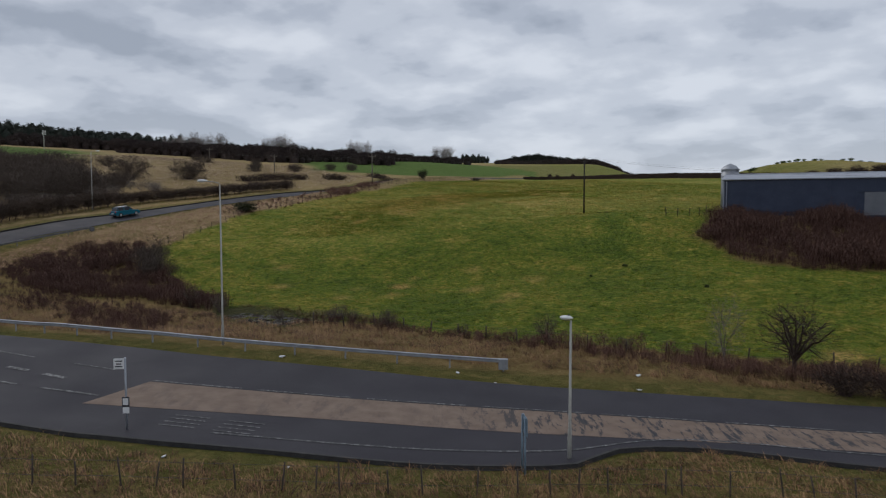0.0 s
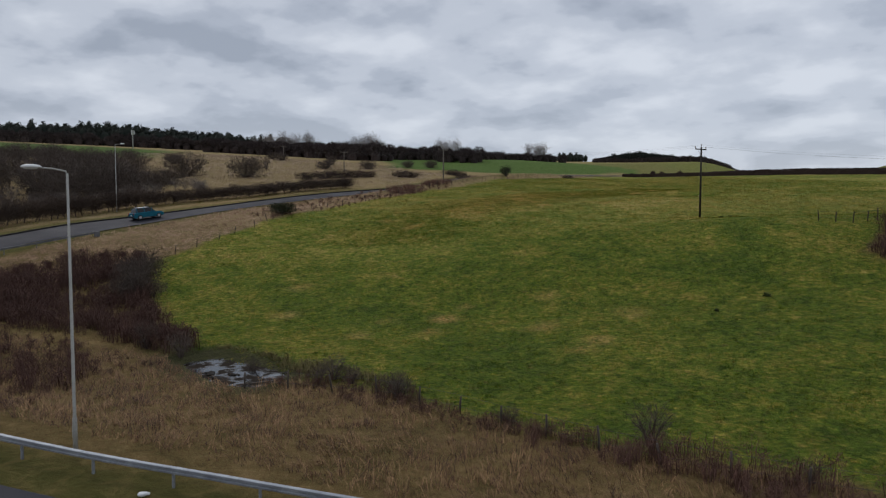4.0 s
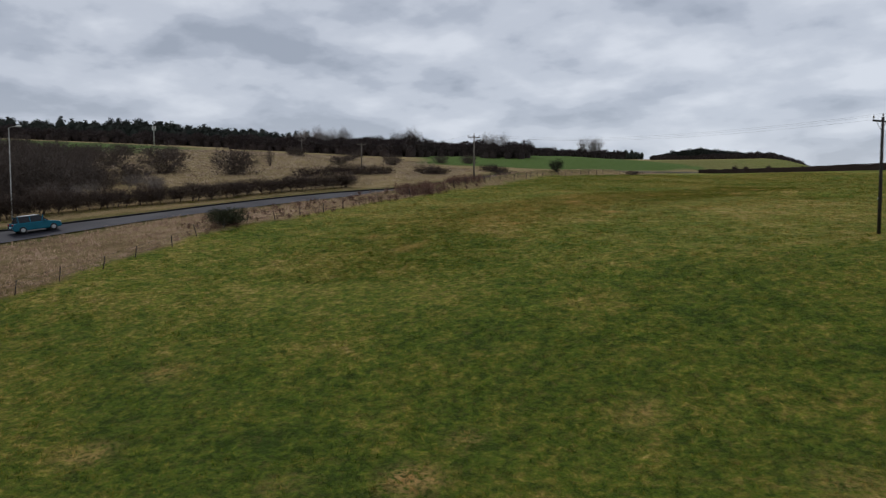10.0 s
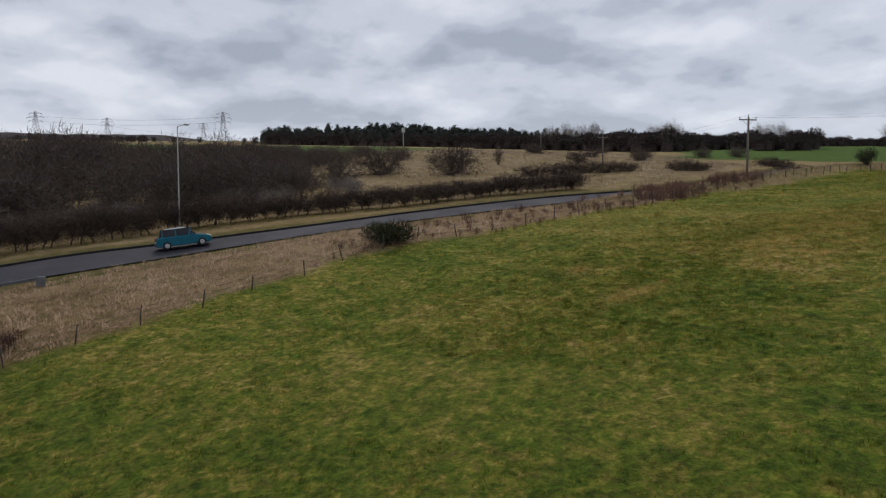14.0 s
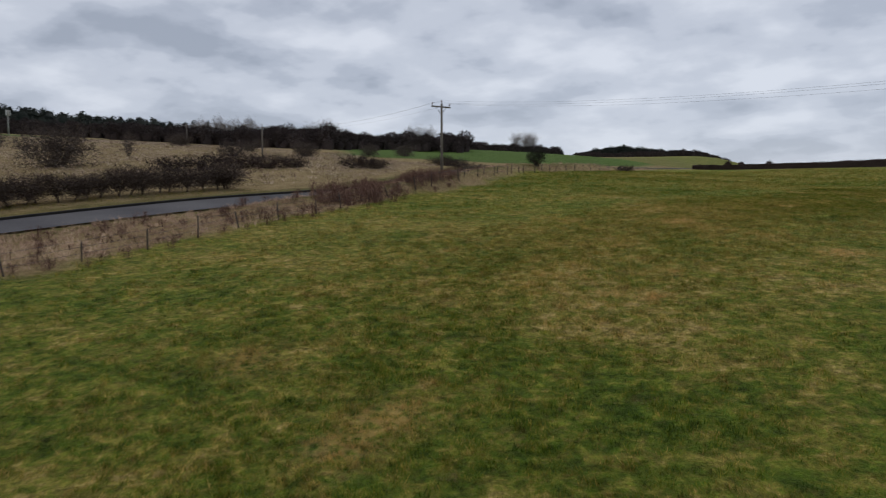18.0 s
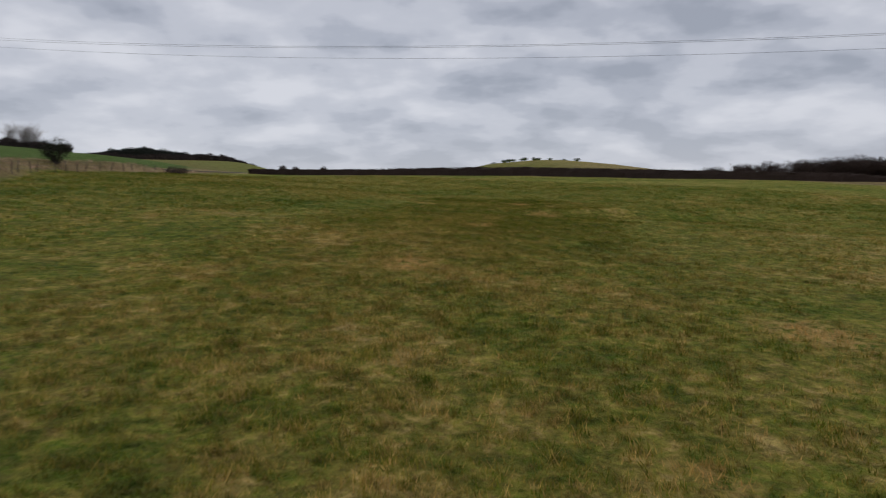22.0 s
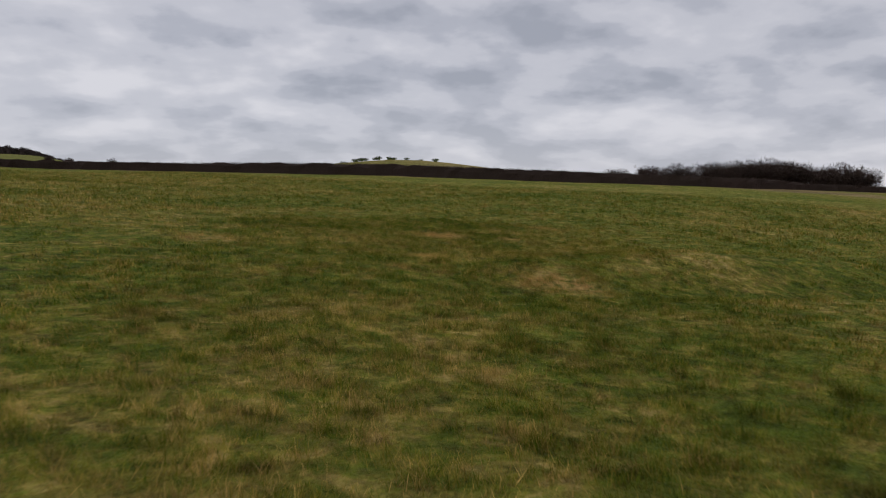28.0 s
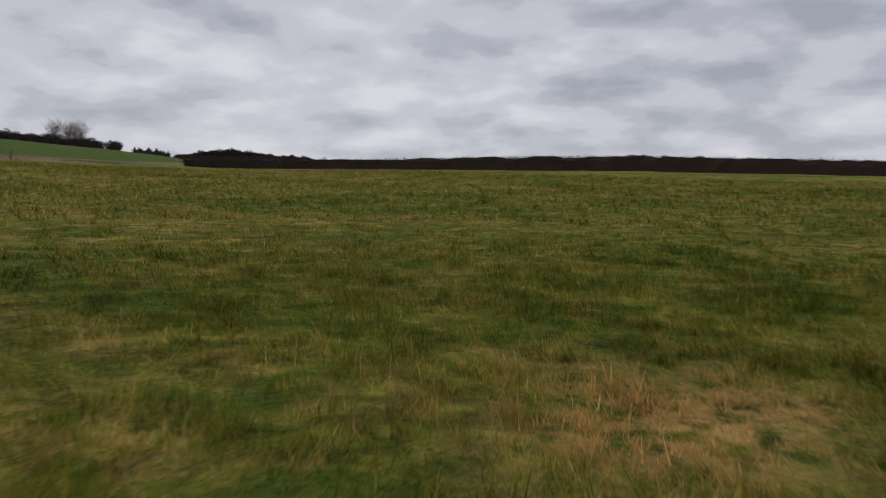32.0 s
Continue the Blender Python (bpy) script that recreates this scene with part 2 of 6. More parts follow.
# blades of grass: each tuft its own shade
blade_mat, nt, b = material("grass_blades", 0.7)
b.inputs["Specular IOR Level"].default_value = 0.06
pos = nt.nodes.new("ShaderNodeNewGeometry").outputs["Position"]
own = calc(nt, "MULTIPLY", calc(nt, "SUBTRACT", isle(nt), 0.48), 0.165)
c = pasture_colour(nt, pos, attr(nt, "lush"), own)
c = blend(nt, calc(nt, "MULTIPLY", attr(nt, "straw"), remap(nt, ntex(nt, 4.5, 5, 0.7, pos), 0.38, 0.54)), c, (0.58, 0.330, 0.125))
nt.links.new(blend(nt, 1.0, c, (1.28, 1.28, 1.18), "MULTIPLY"), b.inputs["Base Color"])


def soft_sward(nt, b, lift):
    """Blades of one sward share the light of the sky: their shading leans towards upright."""
    n = nt.nodes.new("ShaderNodeVectorMath")
    n.operation = "ADD"
    nt.links.new(nt.nodes.new("ShaderNodeNewGeometry").outputs["Normal"], n.inputs[0])
    n.inputs[1].default_value = (0, 0, lift)
    u = nt.nodes.new("ShaderNodeVectorMath")
    u.operation = "NORMALIZE"
    nt.links.new(n.outputs[0], u.inputs[0])
    nt.links.new(u.outputs[0], b.inputs["Normal"])


soft_sward(nt, b, 1.8)
# light also comes through the thin blades
through_leaf = nt.nodes.new("ShaderNodeBsdfTranslucent")
both = nt.nodes.new("ShaderNodeMixShader")
both.inputs[0].default_value = 0.35
nt.links.new(blend(nt, 1.0, c, (1.6, 1.6, 1.3), "MULTIPLY"), through_leaf.inputs["Color"])
nt.links.new(b.outputs[0], both.inputs[1])
nt.links.new(through_leaf.outputs[0], both.inputs[2])
nt.links.new(both.outputs[0], nt.nodes["Material Output"].inputs["Surface"])

bank_mat = twig_material("olive_tussock", (0.035, 0.034, 0.009), (0.190, 0.155, 0.060))
rush_mat = simple("rush_green", (0.030, 0.048, 0.012), (0.075, 0.095, 0.028), 0.7, 3.0)
straw_mat, nt, b = material("dry_grass_blades", 0.8)
pos = nt.nodes.new("ShaderNodeNewGeometry").outputs["Position"]
tone = calc(nt, "ADD", calc(nt, "MULTIPLY", isle(nt), 0.32), calc(nt, "ADD", calc(nt, "MULTIPLY", ntex(nt, 0.3, 4, 0.65, pos), 0.4), calc(nt, "MULTIPLY", ntex(nt, 1.1, 4, 0.7, pos, distortion=1.0), 0.5)))
c = ramp(nt, tone, [(0.45, (0.036, 0.016, 0.009)), (0.61, (0.160, 0.083, 0.037)), (0.80, (0.40, 0.242, 0.112))])
nt.links.new(c, b.inputs["Base Color"])
soft_sward(nt, b, 1.0)

verge_straw, nt, b = material("verge_dry_grass", 0.8)
pos = nt.nodes.new("ShaderNodeNewGeometry").outputs["Position"]
tone = calc(nt, "ADD", calc(nt, "MULTIPLY", isle(nt), 0.28), calc(nt, "ADD", calc(nt, "MULTIPLY", ntex(nt, 0.3, 4, 0.65, pos), 0.4), calc(nt, "MULTIPLY", ntex(nt, 1.2, 4, 0.7, pos, (1.0, 0.45, 1), 1.2), 0.5)))
c = ramp(nt, tone, [(0.36, (0.085, 0.040, 0.022)), (0.56, (0.330, 0.192, 0.108)), (0.78, (0.64, 0.440, 0.270))])
nt.links.new(c, b.inputs["Base Color"])
soft_sward(nt, b, 1.2)

hill_mat, nt, b = material("pale_dry_grass", 0.8)
pos = nt.nodes.new("ShaderNodeNewGeometry").outputs["Position"]
tone = calc(nt, "ADD", calc(nt, "MULTIPLY", isle(nt), 0.3), calc(nt, "ADD", calc(nt, "MULTIPLY", ntex(nt, 0.12, 4, 0.6, pos, distortion=0.8), 0.5), calc(nt, "MULTIPLY", ntex(nt, 0.55, 5, 0.7, pos, distortion=1.0), 0.45)))
c = ramp(nt, tone, [(0.47, (0.105, 0.050, 0.034)), (0.60, (0.36, 0.228, 0.138)), (0.76, (0.74, 0.57, 0.39))])
nt.links.new(c, b.inputs["Base Color"])
soft_sward(nt, b, 1.2)

asphalt, nt, b = material("asphalt", 0.8)
pos = nt.nodes.new("ShaderNodeNewGeometry").outputs["Position"]
c = ramp(nt, ntex(nt, 0.35, 4, 0.6, pos), [(0.3, (0.028, 0.025, 0.033)), (0.7, (0.041, 0.036, 0.046))])
c = blend(nt, 0.5, c, ramp(nt, ntex(nt, 60, 2, 0.7, pos), [(0.3, (0.015, 0.015, 0.018)), (0.7, (0.048, 0.046, 0.053))]))
nt.links.new(c, b.inputs["Base Color"])
nt.links.new(remap(nt, ntex(nt, 0.25, 3, 0.5, pos), 0.3, 0.7, 0.66, 0.80), b.inputs["Roughness"])
b.inputs["Specular IOR Level"].default_value = 0.19
relief(nt, b, ntex(nt, 90, 2, 0.6, pos), 0.4, 0.006)

# worn buff surfacing between the lanes, scuffed through to the dark road in streaks
buff, nt, b = material("buff_surfacing", 0.85)
pos = nt.nodes.new("ShaderNodeNewGeometry").outputs["Position"]
c = ramp(nt, ntex(nt, 1.2, 4, 0.6, pos), [(0.3, (0.150, 0.106, 0.080)), (0.7, (0.215, 0.158, 0.122))])
streak = calc(nt, "MULTIPLY", remap(nt, ntex(nt, 1.0, 5, 0.75, pos, (1.5, 0.4, 1)), 0.54, 0.60), remap(nt, ntex(nt, 0.12, 2, 0.5, pos), 0.42, 0.55))
part_x = nt.nodes.new("ShaderNodeSeparateXYZ")
nt.links.new(pos, part_x.inputs[0])
scuff = calc(nt, "MULTIPLY", remap(nt, ntex(nt, 1.0, 6, 0.8, pos, (2.4, 0.5, 1), 0.15), 0.525, 0.57), calc(nt, "MULTIPLY", remap(nt, part_x.outputs[0], -1.0, 5.0), remap(nt, part_x.outputs[0], 26.0, 18.0, 0.35, 1.0)))
streak = calc(nt, "MAXIMUM", calc(nt, "MULTIPLY", streak, 0.25), scuff)
c = blend(nt, streak, c, (0.04, 0.04, 0.045))
nt.links.new(c, b.inputs["Base Color"])
relief(nt, b, ntex(nt, 70, 2, 0.6, pos), 0.4, 0.006)

line_paint, nt, b = material("worn_white_paint", 0.7)
pos = nt.nodes.new("ShaderNodeNewGeometry").outputs["Position"]
c = ramp(nt, ntex(nt, 5, 5, 0.75, pos), [(0.46, (0.04, 0.04, 0.043)), (0.56, (0.16, 0.16, 0.16)), (0.74, (0.40, 0.40, 0.39))])
nt.links.new(c, b.inputs["Base Color"])

edge_mat = simple("dirty_kerb", (0.012, 0.011, 0.010), (0.035, 0.032, 0.028), 0.9, 2.0)
kerb_mat = simple("kerb_concrete", (0.026, 0.025, 0.025), (0.065, 0.062, 0.060), 0.85, 2.0)
steel = simple("galvanised_steel", (0.22, 0.23, 0.26), (0.40, 0.42, 0.45), 0.5, 1.5, 0.45, 0.1)
old_steel = simple("weathered_steel", (0.09, 0.09, 0.095), (0.20, 0.20, 0.21), 0.6, 1.5, 0.4, 0.1)
lamp_grey = simple("pale_grey_column", (0.30, 0.29, 0.26), (0.46, 0.45, 0.41), 0.6, 1.2, 0.0, 0.1)
lamp_head = simple("lamp_head_white", (0.62, 0.62, 0.60), (0.80, 0.80, 0.78), 0.4, 3.0, 0.0, 0.05)
lens_mat = simple("lamp_lens", (0.55, 0.55, 0.52), (0.70, 0.70, 0.66), 0.25, 3.0, 0.0, 0.05)
dark_wood = simple("tarred_pole_wood", (0.018, 0.015, 0.013), (0.050, 0.042, 0.036), 0.85, 3.0, stretch=(6, 6, 0.4))
grey_wood = simple("weathered_grey_wood", (0.10, 0.085, 0.068), (0.23, 0.20, 0.165), 0.85, 3.0, stretch=(6, 6, 0.4))
post_wood = simple("fence_post_wood", (0.045, 0.036, 0.030), (0.13, 0.105, 0.085), 0.9, 4.0, stretch=(6, 6, 0.5))
black_iron = simple("dark_ironwork", (0.020, 0.020, 0.022), (0.06, 0.06, 0.06), 0.6, 8.0, 0.4)
porcelain = simple("insulator_porcelain", (0.16, 0.12, 0.09), (0.30, 0.24, 0.20), 0.3, 8.0)
cable_mat = simple("cable", (0.05, 0.05, 0.055), (0.10, 0.10, 0.105), 0.6, 4.0)
sign_white = simple("sign_white", (0.62, 0.63, 0.64), (0.78, 0.78, 0.78), 0.5, 3.0, 0.0, 0.05)
sign_dark = simple("sign_dark", (0.02, 0.02, 0.03), (0.05, 0.05, 0.06), 0.5, 3.0, 0.0, 0.05)
blue_grey = simple("blue_grey_post", (0.12, 0.17, 0.22), (0.20, 0.27, 0.33), 0.6, 2.0, 0.0, 0.1)
shed_wall = simple("dark_blue_cladding", (0.030, 0.040, 0.072), (0.052, 0.064, 0.100), 0.6, 0.6, 0.0, 0.1)
shed_roof = simple("pale_grey_roof_sheet", (0.24, 0.26, 0.30), (0.36, 0.38, 0.43), 0.55, 0.5, 0.0, 0.1)
shed_door = simple("grey_door_sheet", (0.13, 0.14, 0.16), (0.19, 0.20, 0.22), 0.6, 0.6)
bale_wrap = simple("black_bale_wrap", (0.016, 0.016, 0.020), (0.048, 0.048, 0.056), 0.28, 2.5, 0.0, 0.8, 0.05)
net_mat = simple("pale_cover_sheet", (0.26, 0.28, 0.30), (0.42, 0.44, 0.46), 0.6, 1.0)
car_paint = simple("teal_car_paint", (0.008, 0.105, 0.155), (0.012, 0.135, 0.195), 0.25, 1.0, 0.2, 0.0)
car_glass = simple("car_glass", (0.012, 0.014, 0.018), (0.03, 0.034, 0.04), 0.08, 1.0, 0.0, 0.0)
tyre_mat = simple("tyre_rubber", (0.012, 0.012, 0.013), (0.03, 0.03, 0.03), 0.9, 6.0)
silver = simple("silver_trim", (0.40, 0.41, 0.42), (0.58, 0.58, 0.60), 0.35, 3.0, 0.7, 0.0)
red_lens = simple("red_lamp_lens", (0.22, 0.01, 0.01), (0.34, 0.02, 0.02), 0.2, 3.0, 0.0, 0.0)


def wood_material(name, dark, light):
    """A far wood: broad changes from place to place, a little from spray to spray."""
    m, nt, b = material(name, 0.9)
    pos = nt.nodes.new("ShaderNodeNewGeometry").outputs["Position"]
    f = calc(nt, "ADD", calc(nt, "MULTIPLY", ntex(nt, 0.22, 5, 0.7, pos), 0.85), calc(nt, "MULTIPLY", isle(nt), 0.15))
    nt.links.new(ramp(nt, f, [(0.32, dark), (0.68, light)]), b.inputs["Base Color"])
    return m


bark = twig_material("bare_twigs_brown", (0.050, 0.038, 0.031), (0.138, 0.106, 0.084))
bramble_mat = twig_material("bramble_red_brown", (0.050, 0.024, 0.019), (0.150, 0.078, 0.057))
stem_mat_pale = twig_material("dead_stems_red_brown", (0.095, 0.048, 0.034), (0.235, 0.130, 0.090))
grey_bark = twig_material("pale_grey_twigs", (0.11, 0.092, 0.080), (0.25, 0.21, 0.18))
# the haze of distance is painted into these twigs as a paler colour
hazed_twigs = twig_material("haze_painted_twigs", (0.20, 0.18, 0.165), (0.38, 0.345, 0.315))
hedge_mat = twig_material("clipped_hedge_twigs", (0.026, 0.017, 0.014), (0.075, 0.050, 0.039))
thorn_mat = twig_material("hawthorn_twigs", (0.040, 0.028, 0.022), (0.115, 0.082, 0.062))
gorse_mat = twig_material("gorse_green", (0.014, 0.018, 0.009), (0.052, 0.056, 0.024))
conifer_mat = wood_material("conifer_needles", (0.012, 0.017, 0.013), (0.034, 0.040, 0.029))
far_twigs = wood_material("far_bare_wood", (0.026, 0.019, 0.018), (0.074, 0.055, 0.048))
moor_mat = simple("far_moorland", (0.030, 0.024, 0.026), (0.070, 0.056, 0.052), 0.95, 0.02, 0.0, 0.2, 0.5)
far_green = twig_material("far_green_tops", (0.05, 0.075, 0.03), (0.10, 0.13, 0.05))


# ---------------------------------------------------------------- the lie of the land
LAND_X = np.array([-110, -60, -22, 0, 25, 60, 130.0])
LAND_Y = np.array([-40, 30, 44, 57, 70, 80, 90, 100, 112, 130, 170, 240.0])
LAND_Z = np.array([
    [-2.0, -2.0, -2.0, -2.0, -2.0, -2.0, -2.0],
    [-1.2, -1.2, -0.9, -1.6, -2.2, -2.2, -2.0],
    [0.4, -0.2, 0.2, -1.1, -2.3, -2.1, -1.1],
    [1.6, 0.7, -1.6, -1.7, -1.1, -0.5, 0.6],
    [1.2, 1.0, -1.1, -1.2, 0.8, 1.9, 3.0],
    [1.9, 1.2, 0.1, -0.1, 2.0, 3.8, 5.0],
    [3.5, 3.3, 2.3, 3.0, 4.8, 6.6, 7.8],
    [5.6, 5.8, 4.3, 5.5, 7.7, 8.6, 9.4],
    [7.7, 7.5, 7.0, 7.7, 7.2, 8.1, 10.4],
    [10.9, 9.9, 9.5, 9.8, 9.5, 8.9, 12.0],
    [16.8, 15.2, 14.0, 13.0, 12.25, 13.5, 14.4],
    [24.8, 22.1, 20.0, 18.4, 17.4, 18.5, 19.2],
]).T


def smooth(v, a, b):
    t = np.clip((v - a) / (b - a), 0, 1)
    return t * t * (3 - 2 * t)


def land_raw(x, y):
    rise = 0.065 * np.clip(y - 240, 0, 1000) * (1 - 0.72 * smooth(x - 0.17 * np.clip(y - 240, 0, 1000), 55, 115)) + 0.06 * np.clip(-110 - x, 0, 900) + 0.01 * np.clip(x - 130, 0, 1500)
    rise = rise + 3.0 * smooth(y, 250, 370) * np.exp(-(((x + 10) / 52) ** 2))
    rise = rise + 8.6 * np.exp(-((x - 173) ** 2 + (y - 343) ** 2) / 2500)
    # the land dips behind the clipped hedge
    rise = rise - 4.5 * smooth(y + 0.35 * (x - 25), 244, 300) * (1 - smooth(y, 420, 640)) * smooth(x, 24, 46) * (1 - smooth(x, 125, 150))
    # the verge swells a little under the gorse
    rise = rise + 0.75 * np.exp(-(((x + 34) / 4.5) ** 2) - ((y - 113) / 8) ** 2)
    x, y = np.clip(x, LAND_X[0], LAND_X[-1]), np.clip(y, LAND_Y[0], LAND_Y[-1])
    i = np.clip(np.searchsorted(LAND_X, x) - 1, 0, len(LAND_X) - 2)
    j = np.clip(np.searchsorted(LAND_Y, y) - 1, 0, len(LAND_Y) - 2)
    u = (x - LAND_X[i]) / (LAND_X[i + 1] - LAND_X[i])
    v = (y - LAND_Y[j]) / (LAND_Y[j + 1] - LAND_Y[j])
    z = LAND_Z
    return rise + z[i, j] * (1 - u) * (1 - v) + z[i + 1, j] * u * (1 - v) + z[i, j + 1] * (1 - u) * v + z[i + 1, j + 1] * u * v


def land(x, y):
    """The smooth height of the land."""
    x, y = np.asarray(x, float), np.asarray(y, float)
    s = 0
    for dx in (-4, 0, 4):
        for dy in (-3, 0, 3):
            s = s + land_raw(x + dx, y + dy)
    return s / 9


def poly_dist(x, y, pts, closed=True):
    """Distance to a line of points; inside a closed one it is negative."""
    best = np.full(np.shape(x), 1e9)
    inside = np.zeros(np.shape(x), bool)
    n = len(pts)
    for k in range(n if closed else n - 1):
        (ax, ay), (bx, by) = pts[k], pts[(k + 1) % n]
        ex, ey = bx - ax, by - ay
        t = np.clip(((x - ax) * ex + (y - ay) * ey) / (ex * ex + ey * ey), 0, 1)
        best = np.minimum(best, np.hypot(x - ax - t * ex, y - ay - t * ey))
        if closed and ey != 0:
            inside ^= ((ay > y) != (by > y)) & (x < ex * (y - ay) / ey + ax)
    return np.where(inside, -best, best) if closed else best


def curve(pts, step):
    """Points at an even step along a smooth line through the given ones."""
    p = np.array([pts[0], *pts, pts[-1]], float)
    out = []
    for k in range(1, len(p) - 2):
        n = max(2, int(np.hypot(*(p[k + 1] - p[k])[:2]) / step))
        for i in range(n):
            t = i / n
            out.append(0.5 * (2 * p[k] + (p[k + 1] - p[k - 1]) * t + (2 * p[k - 1] - 5 * p[k] + 4 * p[k + 1] - p[k + 2]) * t**2
                              + (3 * p[k] - p[k - 1] - 3 * p[k + 1] + p[k + 2]) * t**3))
    out.append(p[-2])
    return np.array(out)


# plan of the roads: one line for each edge
FAR_EDGE = [(110, 28), (60, 32.5), (24.1, 36.8), (13.5, 37.8), (4.4, 38.6), (-5.3, 40.3), (-15.8, 41.9), (-28.8, 46.0), (-44, 56), (-56, 69),
            (-60.8, 80), (-57.6, 92.0), (-51.6, 100.8), (-47.4, 108.2), (-42.0, 118.2), (-37.4, 126.5), (-30.6, 137.6), (-21.0, 150), (-17.5, 164), (-13.5, 190), (2, 222), (26, 250), (70, 275)]
NEAR_EDGE = [(110, 18), (60, 22.5), (26, 26.4), (18.6, 27.5), (12.2, 29.2), (8.2, 28.8), (6.2, 27.0), (2.7, 26.5), (-0.8, 26.6), (-5.9, 27.4), (-12.7, 28.3), (-18.1, 29.5), (-40, 36), (-60, 48),
             (-70, 64), (-71, 80), (-64.5, 92.5), (-60, 99.0), (-56.5, 105.6), (-52.0, 111.4), (-46.2, 121.2), (-41.6, 129.5), (-34.2, 141.6), (-24.6, 152.6), (-21, 166), (-17.5, 192), (-3, 226), (22, 255), (68, 281)]
ROAD_AREA = [*FAR_EDGE, *NEAR_EDGE[::-1]]
PASTURE = [(-13.6, 160), (-17.0, 149), (-22.3, 138), (-25.6, 129), (-30.6, 115.5), (-33.2, 106), (-35.2, 101), (-37.2, 93.4), (-37.2, 87.8), (-32.3, 81), (-28, 74.8), (-20, 65.5),
           (-14.3, 63.0), (-3.6, 58.2), (5.3, 52.3), (11.1, 49.5), (16.8, 48.3), (30, 45), (60, 43), (130, 45), (150, 150), (124, 184), (22.5, 238.5), (5, 215), (-9.6, 188)]
SOWN = [(-46, 225), (-18, 222), (-7, 232), (18, 262), (40, 330), (60, 520), (-10, 560), (-95, 470), (-75, 330), (-52, 262)]
SOWN_FAR = [(-118, 226), (-145, 205), (-260, 190), (-300, 260), (-235, 345), (-170, 335), (-128, 252)]
POND = [(-20.4, 64.0), (-18.4, 66.9), (-15.0, 64.6), (-11.6, 62.0), (-12.7, 58.4), (-15.4, 59.6)]


def axis(lo, hi, step, far_lo, far_hi):
    a = list(np.arange(lo, hi + step / 2, step))
    s, v = step, lo
    while v > far_lo:
        s *= 1.13
        v -= s
        a.insert(0, v)
    s, v = step, hi
    while v < far_hi:
        s *= 1.13
        v += s
        a.append(v)
    return np.array(a)


def wobble(x, y, scale, seed):
    """A cheap smooth noise for whole arrays, about -1 to 1."""
    r = np.random.RandomState(seed)
    s = 0
    for k in range(7):
        a, p, f = r.rand() * 6.283, r.rand() * 6.283, scale * (0.6 + 0.9 * r.rand())
        s = s + np.sin((x * np.cos(a) + y * np.sin(a)) * f + p + 1.3 * np.sin((x * np.sin(a) - y * np.cos(a)) * f * 0.7 + p))
    return s / 4.0


def hollow(x, y):
    """The scraped hollow in the pasture, with its low bank."""
    u, v = (x - 24.5), (y - 146.6) + 0.3 * (x - 24.5)
    return -0.40 * np.exp(-(u / 7.5) ** 2 - (v / 1.5) ** 2) + 0.35 * np.exp(-(u / 8) ** 2 - ((v - 3.2) / 1.6) ** 2)


def ground_z(x, y):
    x, y = np.asarray(x, float), np.asarray(y, float)
    z = land(x, y) + hollow(x, y)
    z = z + 0.10 * wobble(x, y, 0.22, 3) + 0.035 * wobble(x, y, 1.1, 4)
    r = poly_dist(x, y, ROAD_AREA)
    z = np.where(r < 3.5, land(x, y) + (z - land(x, y)) * smooth(r, 0.4, 3.5) - 0.12 * (1 - smooth(r, 0.0, 0.9)), z)
    # a low grassy bank hides the upper road from the field
    near_side = 1 - smooth(poly_dist(x, y, PASTURE), 4.0, 6.5)
    z = z + (0.5 + 0.5 * smooth(y, 140, 150)) * np.exp(-(((r - 2.2) / 1.3) ** 2)) * smooth(y, 130, 139) * (1 - smooth(y, 215, 230)) * near_side
    p = poly_dist(x, y, POND)
    return z - 0.35 * (1 - smooth(p, -0.8, 0.9))


def gz(x, y):
    return float(ground_z(np.array([x]), np.array([y]))[0])


def mesh_object(name, verts, faces, mat, parent=None, smooth_shade=False):
    me = bpy.data.meshes.new(name)
    me.from_pydata([tuple(v) for v in verts], [], [tuple(f) for f in faces])
    me.materials.append(mat)
    if smooth_shade:
        me.polygons.foreach_set("use_smooth", [True] * len(me.polygons))
    ob = new(name, me)
    if parent is not None:
        ob.parent = parent
    return ob


def quick_mesh(name, verts, tris, mat, parent=None):
    """A mesh of triangles from arrays."""
    me = bpy.data.meshes.new(name)
    verts, tris = np.asarray(verts, np.float32), np.asarray(tris, np.int32)
    me.vertices.add(len(verts))
    me.vertices.foreach_set("co", verts.ravel())
    me.loops.add(tris.size)
    me.loops.foreach_set("vertex_index", tris.ravel())
    me.polygons.add(len(tris))
    me.polygons.foreach_set("loop_start", np.arange(0, tris.size, 3, dtype=np.int32))
    me.update(calc_edges=True)
    me.materials.append(mat)
    ob = new(name, me)
    if parent is not None:
        ob.parent = parent
    return ob


gx, gy = axis(-75, 75, 0.75, -2600, 2600), axis(12, 205, 0.75, -900, 3200)
X, Y = np.meshgrid(gx, gy, indexing="ij")
Z = ground_z(X, Y)
nx, ny = X.shape
idx = np.arange(nx * ny).reshape(nx, ny)
quads = np.stack([idx[:-1, :-1], idx[1:, :-1], idx[1:, 1:], idx[:-1, 1:]], -1).reshape(-1, 4)
me = bpy.data.meshes.new("ground")
me.vertices.add(nx * ny)
me.vertices.foreach_set("co", np.stack([X, Y, Z], -1).astype(np.float32).ravel())
me.loops.add(quads.size)
me.loops.foreach_set("vertex_index", quads.astype(np.int32).ravel())
me.polygons.add(len(quads))
